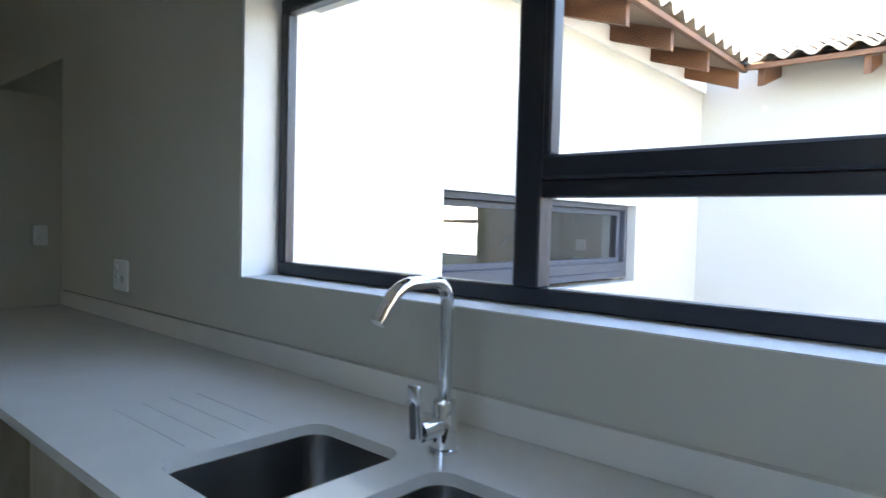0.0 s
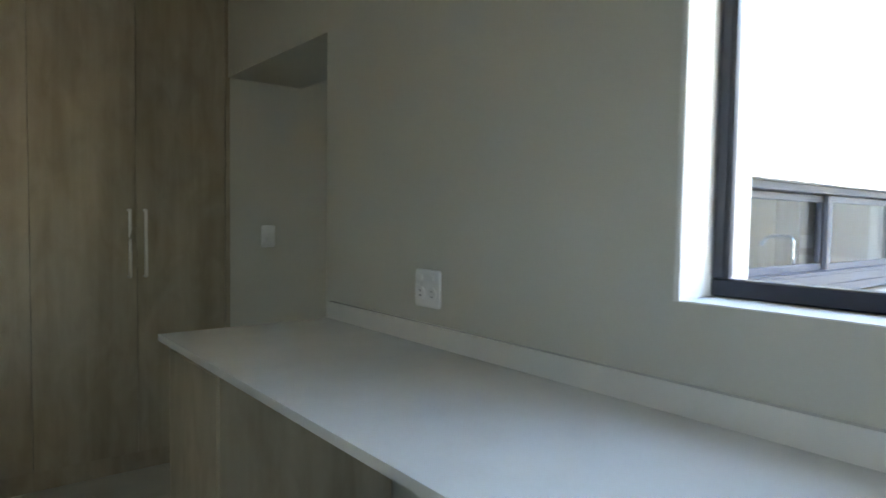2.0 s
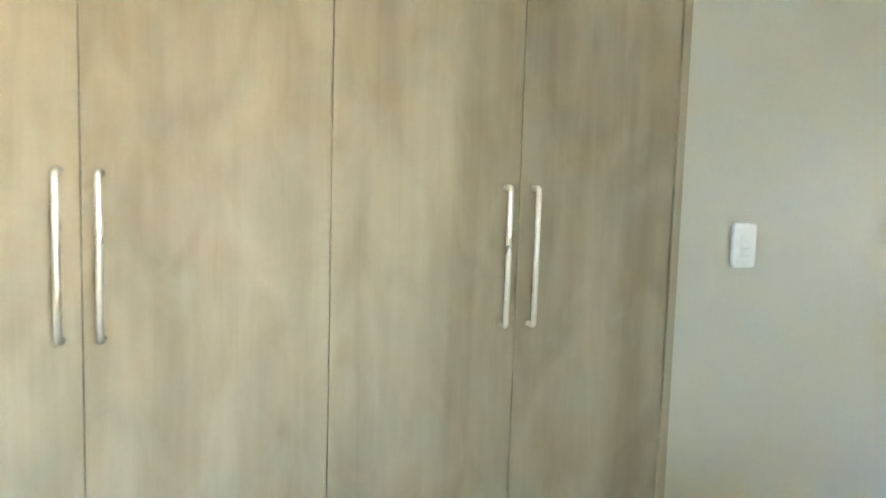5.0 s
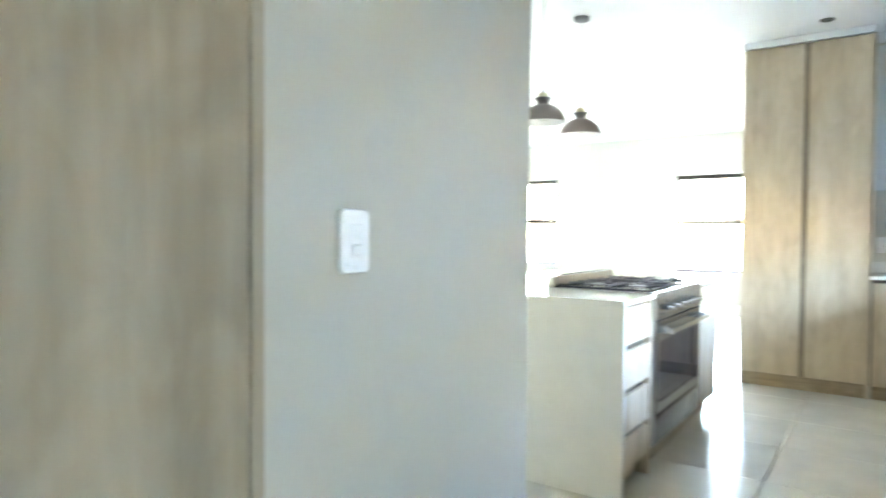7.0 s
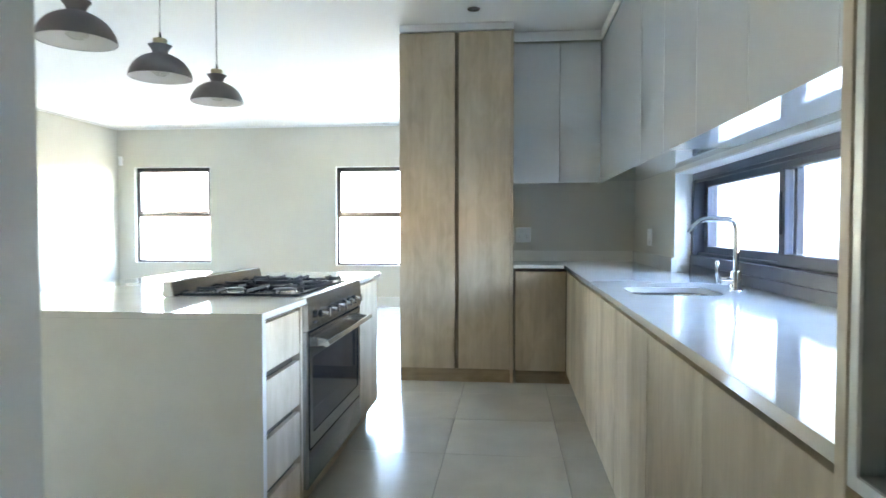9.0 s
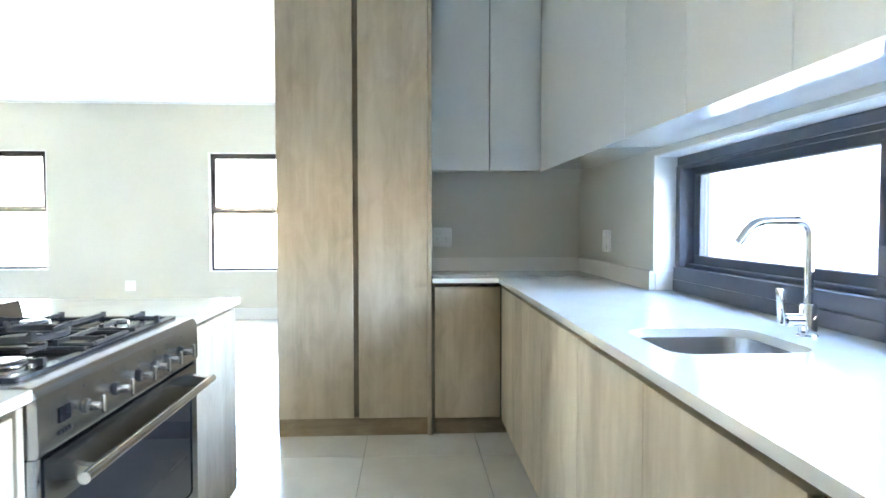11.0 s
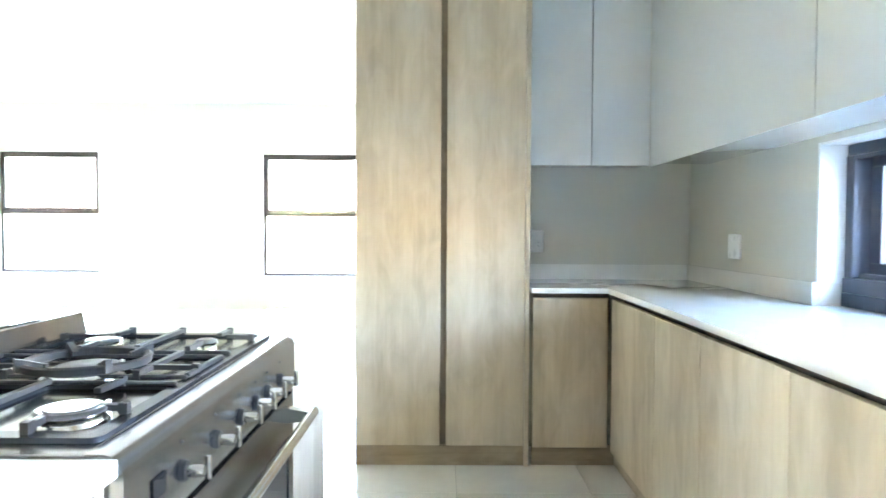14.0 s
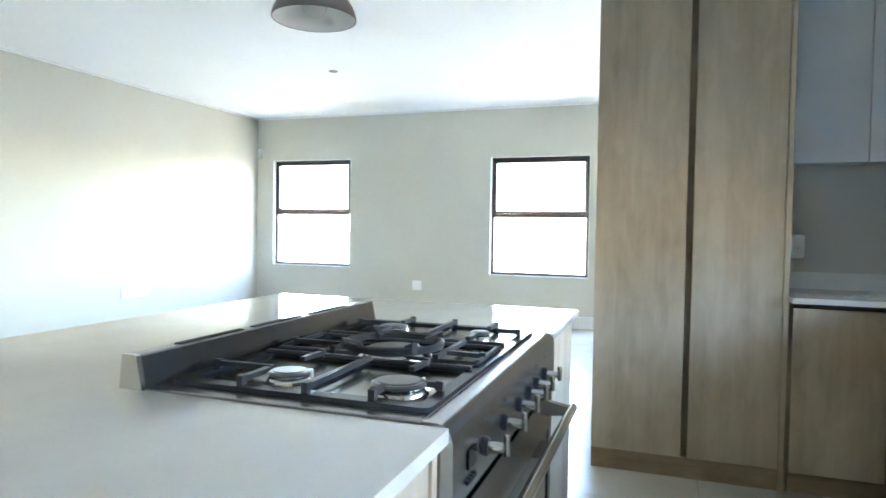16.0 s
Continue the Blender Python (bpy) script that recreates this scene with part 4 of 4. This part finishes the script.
c = thing("base_cabinet", (3.72, 0.6, 0), "ash oak island cabinet beyond the range", "cabinet")
part("body", box(3.412, 3.933, 0.346, 0.90, 0.1, 0.876), CARCASS, c)
part("door", box(3.412, 3.953, 0.322, 0.344, 0.104, 0.858, 0.0012), OAK, c)
part("handle_channel", box(3.412, 3.933, 0.344, 0.3455, 0.859, 0.877), CHANNEL, c)
part("side_panel", box(3.935, 3.955, 0.345, 1.58, 0.1, 0.876), OAK, c)
part("kickboard", box(3.412, 3.933, 0.385, 0.40, 0.001, 0.1), OAK_KICK, c)
solid("island_back_panel", bx(box(2.084, 3.933, 1.28, 1.30, 0.001, 0.876), 2.084, 3.95, 0.96, 1.279, 0.001, 0.876), PANEL, "oak laminate panel at the back of the island", "panel", at=(3, 1.28, 0))


# ---------------------------------------------------------------- range cooker
def range_cooker():
    r = thing("range_cooker", ((RX0 + RX1) / 2, 0.6, 0), "wide stainless steel range cooker with gas hob and large oven", "range cooker")
    part("body", box(RX0, RX1, 0.34, 0.90, 0.12, 0.868), STEEL, r)
    # rounded fascia with the control panel
    prof = [(0.345, 0.765), (0.300, 0.765), (0.2955, 0.775), (0.297, 0.872)]
    prof += [(0.326 - 0.029 * math.cos(a), 0.875 + 0.029 * math.sin(a)) for a in (radians(10 * i) for i in range(10))]
    prof += [(0.345, 0.904)]
    part("control_panel", loft(bmesh.new(), [[(x, y, z) for y, z in prof] for x in (RX0 + 0.001, RX1 - 0.001)]), FASCIA, r)
    part("top_plate", box(RX0, RX1, 0.345, 0.90, 0.869, 0.904, 0.002), FASCIA, r)
    part("corner_trim", box(RX0 - 0.001, RX0 + 0.018, 0.300, 0.345, 0.13, 0.764, 0.004, 2), FASCIA, r)
    part("corner_trim", box(RX1 - 0.018, RX1 + 0.001, 0.300, 0.345, 0.13, 0.764, 0.004, 2), FASCIA, r)
    # oven door
    d = part("oven_door", slab([(RX0 + 0.022, 0.290), (RX1 - 0.022, 0.290), (RX1 - 0.022, 0.757), (RX0 + 0.022, 0.757)], [round_rect(RX0 + 0.06, RX1 - 0.06, 0.345, 0.655, 0.012)], 0, 0.03), STEEL, r)
    me = d.data
    o = origin_of(r)
    me.transform(Matrix.Translation(o))
    me.transform(Matrix(((1, 0, 0, 0), (0, 0, -1, 0.327), (0, 1, 0, 0), (0, 0, 0, 1))))
    me.transform(Matrix.Translation(-o))
    part("oven_glass", box(RX0 + 0.058, RX1 - 0.058, 0.3005, 0.310, 0.343, 0.657), OVEN_GLASS, d, "dark glass oven window")
    h = part("handle", tube(bmesh.new(), [(RX0 + 0.045, 0.236, 0.712), (RX1 - 0.045, 0.236, 0.712)], 0.0125, 16), BRIGHT, d, "polished bar handle")
    for x in (RX0 + 0.085, RX1 - 0.085):
        br = bmesh.new()
        loft(br, [[(x - 0.011, 0.298, 0.695), (x - 0.011, 0.298, 0.735), (x - 0.011, 0.232, 0.722), (x - 0.011, 0.232, 0.703)], [(x + 0.011, 0.298, 0.695), (x + 0.011, 0.298, 0.735), (x + 0.011, 0.232, 0.722), (x + 0.011, 0.232, 0.703)]])
        part("bracket", br, BRIGHT, h)
    part("storage_drawer", box(RX0 + 0.022, RX1 - 0.022, 0.300, 0.335, 0.135, 0.280, 0.004, 2), STEEL, r)
    part("plinth", box(RX0 + 0.005, RX1 - 0.005, 0.375, 0.39, 0.001, 0.119), OAK_KICK, r, "ash oak kickboard")
    # knobs and clock
    for x in (2.68, 2.822, 2.955, 3.055, 3.145, 3.255):
        turn = Matrix.Rotation(radians(90), 4, "X")
        k = part("knob", lathe(bmesh.new(), [(0, 0), (0.0105, 0), (0.0095, 0.020), (0.0085, 0.026), (0, 0.027)], (x, 0.2885, 0.818), 20, turn), CHROME, r)
        part("bezel", lathe(bmesh.new(), [(0, 0), (0.0165, 0), (0.0165, 0.004), (0.0145, 0.008), (0, 0.008)], (x, 0.2965, 0.818), 20, turn), RUBBER, k, "black knob bezel")
        part("grip", box(x - 0.003, x + 0.003, 0.252, 0.263, 0.804, 0.842, 0.0028, 2), CHROME, k)
        part("indicator", lathe(bmesh.new(), [(0, 0), (0.003, 0), (0.002, 0.0015), (0, 0.002)], (x, 0.2966, 0.862), 10, turn), RUBBER, r)
    part("clock", box(2.578, 2.620, 0.2935, 0.2965, 0.812, 0.842, 0.001), OVEN_GLASS, r, "small black clock display")
    for i in range(4):
        part("button", box(2.575 + i * 0.013, 2.583 + i * 0.013, 0.2925, 0.2965, 0.789, 0.797, 0.001), RUBBER, r)
    # upstand
    prof = [(0.846, 0.9045), (0.858, 0.960), (0.862, 0.963), (0.886, 0.963), (0.892, 0.9045)]
    u = part("upstand", loft(bmesh.new(), [[(x, y, z) for y, z in prof] for x in (RX0 - 0.02, RX1 + 0.002)]), STEEL, r, "brushed steel rear upstand")
    part("end_trim", loft(bmesh.new(), [[(x, 0.8445, 0.9047), (x, 0.8565, 0.9625), (x, 0.8605, 0.9645), (x, 0.8865, 0.9645), (x, 0.8935, 0.9047)] for x in (RX0 - 0.0225, RX0 - 0.012)]), BRIGHT, u, "bright steel end strip")
    for a in (2.60, 2.83, 3.06):
        part("vent_slot", box(a, a + 0.19, 0.866, 0.882, 0.9625, 0.9645), SLOT, u)
    # hob
    cells = [round_rect(x0, x1, y0, y1, 0.012, 3) for x0, x1, y0, y1 in ((2.572, 2.815, 0.372, 0.582), (2.572, 2.815, 0.604, 0.815), (2.842, 3.075, 0.372, 0.815), (3.102, 3.343, 0.372, 0.582), (3.102, 3.343, 0.604, 0.815))]
    hob = part("hob", slab(round_rect(2.543, 3.370, 0.347, 0.842, 0.016, 4), cells, 0.9045, 0.9125), ENAMEL, r, "black enamel hob frame")
    part("burner_tray", box(2.56, 3.355, 0.36, 0.83, 0.9043, 0.9062), TRAY, hob, "steel burner trays")
    for x, y, rad in ((2.635, 0.437, 0.047), (2.63, 0.650, 0.037), (2.92, 0.572, 0.058), (3.195, 0.452, 0.024), (3.20, 0.695, 0.037)):
        b = part("burner", lathe(bmesh.new(), [(0, 0), (rad * 1.12, 0), (rad * 1.08, 0.006), (rad * 0.98, 0.009), (rad * 0.98, 0.0135), (0, 0.0135)], (x, y, 0.9065), 28), BRIGHT, hob)
        part("burner_cap", lathe(bmesh.new(), [(0, 0), (rad, 0), (rad * 1.02, 0.004), (rad * 0.93, 0.007), (rad * 0.8, 0.0065), (rad * 0.74, 0.0085), (0, 0.0085)], (x, y, 0.9202), 28), CAP, b)
        if rad > 0.05:
            part("flame_ring", lathe(bmesh.new(), [(rad * 1.15, 0), (rad * 1.5, 0), (rad * 1.5, 0.007), (rad * 1.32, 0.012), (rad * 1.15, 0.007), (rad * 1.15, 0)], (x, y, 0.9065), 32), BRIGHT, b)
        part("spark_plug", lathe(bmesh.new(), [(0, 0), (0.004, 0), (0.004, 0.015), (0, 0.017)], (x + rad * 1.2, y - rad * 0.5, 0.9065), 10), PLASTIC, b)

    def finger(bm, x0, y0, x1, y1):
        """A cast bar with a foot at its first end."""
        d = Vector((x1 - x0, y1 - y0, 0))
        n = d.normalized().cross(Vector((0, 0, 1))) * 0.006
        a, b = Vector((x0, y0, 0)), Vector((x1, y1, 0))
        loft(bm, [[p + s * n + Vector((0, 0, z)) for p, z in ((a, 0.9127), (a + d.normalized() * 0.013, 0.9127), (a + d.normalized() * 0.014, 0.9175), (b, 0.9195), (b, 0.928), (a + d.normalized() * 0.014, 0.927), (a + d.normalized() * 0.012, 0.930), (a, 0.929))] for s in (-1, 1)])
    def support(frame_bars, bars):
        base = part("pan_support", frame_bars, IRON, r, "matt cast iron pan support")
        for bar in bars:
            one = bmesh.new()
            finger(one, *bar)
            part("bar", one, IRON, base)
    for xs, xe in ((2.552, 2.826), (3.361, 3.090)):
        s = 1 if xe > xs else -1
        rail = box(min(xe - s * 0.012, xe), max(xe - s * 0.012, xe), 0.362, 0.828, 0.9127, 0.920, 0.003)
        support(rail, [(xs, y, xs + s * ln, y) for y, ln in ((0.450, 0.085), (0.572, 0.25), (0.700, 0.085))] + [(xs + s * 0.10, y0, xs + s * 0.10, y1) for y0, y1 in ((0.362, 0.425), (0.828, 0.70))] + [(xe - s * 0.004, y, xs + s * 0.185, y) for y in (0.455, 0.690)])
    rail = bmesh.new()
    for x in (2.866, 3.052):
        bx(rail, x - 0.006, x + 0.006, 0.362, 0.828, 0.9127, 0.920, 0.003)
    bx(rail, 2.872, 3.046, 0.362, 0.372, 0.9127, 0.922, 0.002)
    bx(rail, 2.872, 3.046, 0.818, 0.828, 0.9127, 0.922, 0.002)
    support(rail, [(x0, y0, x1, y1) for x0, x1 in ((2.858, 3.056),) for y0, y1 in ((0.452, 0.452), (0.690, 0.690))] + [(2.92, 0.362, 2.92, 0.50), (2.92, 0.828, 2.92, 0.65)])
    bm = bmesh.new()
    lathe(bm, [(0.098, 0.0), (0.110, 0.0), (0.112, 0.012), (0.106, 0.015), (0.098, 0.012), (0.098, 0.0)], (2.92, 0.572, 0.928), 40)
    for i in range(4):
        a = radians(45 + 90 * i)
        c0, s0 = math.cos(a), math.sin(a)
        t = Vector((-s0, c0, 0)) * 0.006
        p0, p1 = Vector((2.92 + 0.075 * c0, 0.572 + 0.075 * s0, 0)), Vector((2.92 + 0.118 * c0, 0.572 + 0.118 * s0, 0))
        loft(bm, [[p0 + k * t + Vector((0, 0, 0.932)), p1 + k * t + Vector((0, 0, 0.929)), p1 + k * t + Vector((0, 0, 0.954)), p1 * 0.75 + p0 * 0.25 + k * t + Vector((0, 0, 0.951)), p0 + k * t + Vector((0, 0, 0.940))] for k in (-1, 1)])
    part("wok_ring", bm, IRON, hob, "cast iron wok ring")


range_cooker()


# ---------------------------------------------------------------- pendant lamps
def pendant(x, y):
    def turned(profile, seg):
        return lathe(bmesh.new(), [(0.95 * r, 0.9 * h) for r, h in profile], (x, y, 1.897), seg)
    p = thing("pendant_lamp", (x, y, 1.897), "taupe grey dome pendant lamp with a pale wooden cap", "pendant lamp", "pendants over the island")
    outer = [(0.151, 0.0), (0.150, 0.012), (0.144, 0.034), (0.132, 0.058), (0.114, 0.082), (0.090, 0.102), (0.064, 0.116), (0.042, 0.123), (0.036, 0.128), (0.038, 0.140), (0.046, 0.155), (0.057, 0.170)]
    inner = [(0.053, 0.170), (0.035, 0.160), (0.030, 0.135), (0.034, 0.120)]
    part("shade", turned(outer + inner + [(0.088, 0.099), (0.112, 0.079), (0.129, 0.056), (0.141, 0.033), (0.147, 0.011), (0.1485, 0.0), (0.151, 0.0)], 48), SHADE, p)
    part("lining", turned([(0.1468, 0.001), (0.1455, 0.011), (0.1395, 0.032), (0.1275, 0.055), (0.1105, 0.077), (0.086, 0.096), (0.033, 0.112), (0.033, 0.110), (0.0845, 0.094), (0.109, 0.076), (0.126, 0.054), (0.138, 0.032), (0.144, 0.011), (0.1455, 0.001), (0.1468, 0.001)], 48), SHADE_IN, p, "white inside of the shade")
    part("cap", turned([(0, 0.150), (0.033, 0.150), (0.034, 0.200), (0.031, 0.204), (0.008, 0.205), (0, 0.205)], 28), ASH, p, "pale wooden cap")
    part("ferrule", turned([(0, 0.205), (0.007, 0.205), (0.005, 0.238), (0, 0.239)], 12), RUBBER, p)
    part("cord", tube(bmesh.new(), [(x, y, 2.110), (x, y, CEIL - 0.02)], 0.0032, 8), CORD, p)
    part("canopy", lathe(bmesh.new(), [(0, 0.0), (0.052, 0.0), (0.052, -0.018), (0.047, -0.024), (0, -0.024)], (x, y, CEIL - 0.001), 28), SHADE, p)
    part("bulb", turned([(0, 0.008), (0.022, 0.012), (0.040, 0.026), (0.0475, 0.048), (0.043, 0.070), (0.028, 0.090), (0.018, 0.104), (0.016, 0.112), (0, 0.113)], 28), BULB, p, "clear globe bulb").visible_shadow = False
    part("lamp_holder", turned([(0, 0.105), (0.020, 0.105), (0.022, 0.118), (0.022, 0.150), (0, 0.150)], 20), SHADE_IN, p)


for x in (2.385, 2.976, 3.566):
    pendant(x, 1.166)


# ---------------------------------------------------------------- floor tiles
TS, GAP = 0.61, 0.0024
bm = bmesh.new()
h, d = TS / 2 - GAP / 2, 0.0012
lo = [bm.verts.new((sx * h, sy * h, -0.006)) for sx, sy in ((-1, -1), (1, -1), (1, 1), (-1, 1))]
mi = [bm.verts.new((sx * h, sy * h, -d)) for sx, sy in ((-1, -1), (1, -1), (1, 1), (-1, 1))]
hi = [bm.verts.new((sx * (h - d), sy * (h - d), 0.0)) for sx, sy in ((-1, -1), (1, -1), (1, 1), (-1, 1))]
for a, b in ((lo, mi), (mi, hi)):
    for i in range(4):
        bm.faces.new((a[i], a[(i + 1) % 4], b[(i + 1) % 4], b[i]))
bm.faces.new(hi)
floor_tile = bpy.data.meshes.new("floor_tile")
bm.to_mesh(floor_tile)
bm.free()
floor_tile.materials.append(TILE)
the_floor = bpy.data.objects["floor"]
for i in range(-11, 11):
    for k in range(-10, 10):
        x, y = 3.33 + TS * (i + 0.5), -0.165 + TS * (k + 0.5)
        inside = (-2.6 < x < 9.6 and -1.9 < y < 5.9 and not (x < 0.6 and y > 1.2)) or (x < 0.3 and -5.5 < y <= -1.9 and x > -2.6) or (x > 5.6 and -4.5 < y <= -1.9 and x < 9.6)
        if inside:
            t = new("floor_tile", floor_tile)
            t.parent = the_floor
            t.location = (x, y, random.uniform(-0.0003, 0.0003))
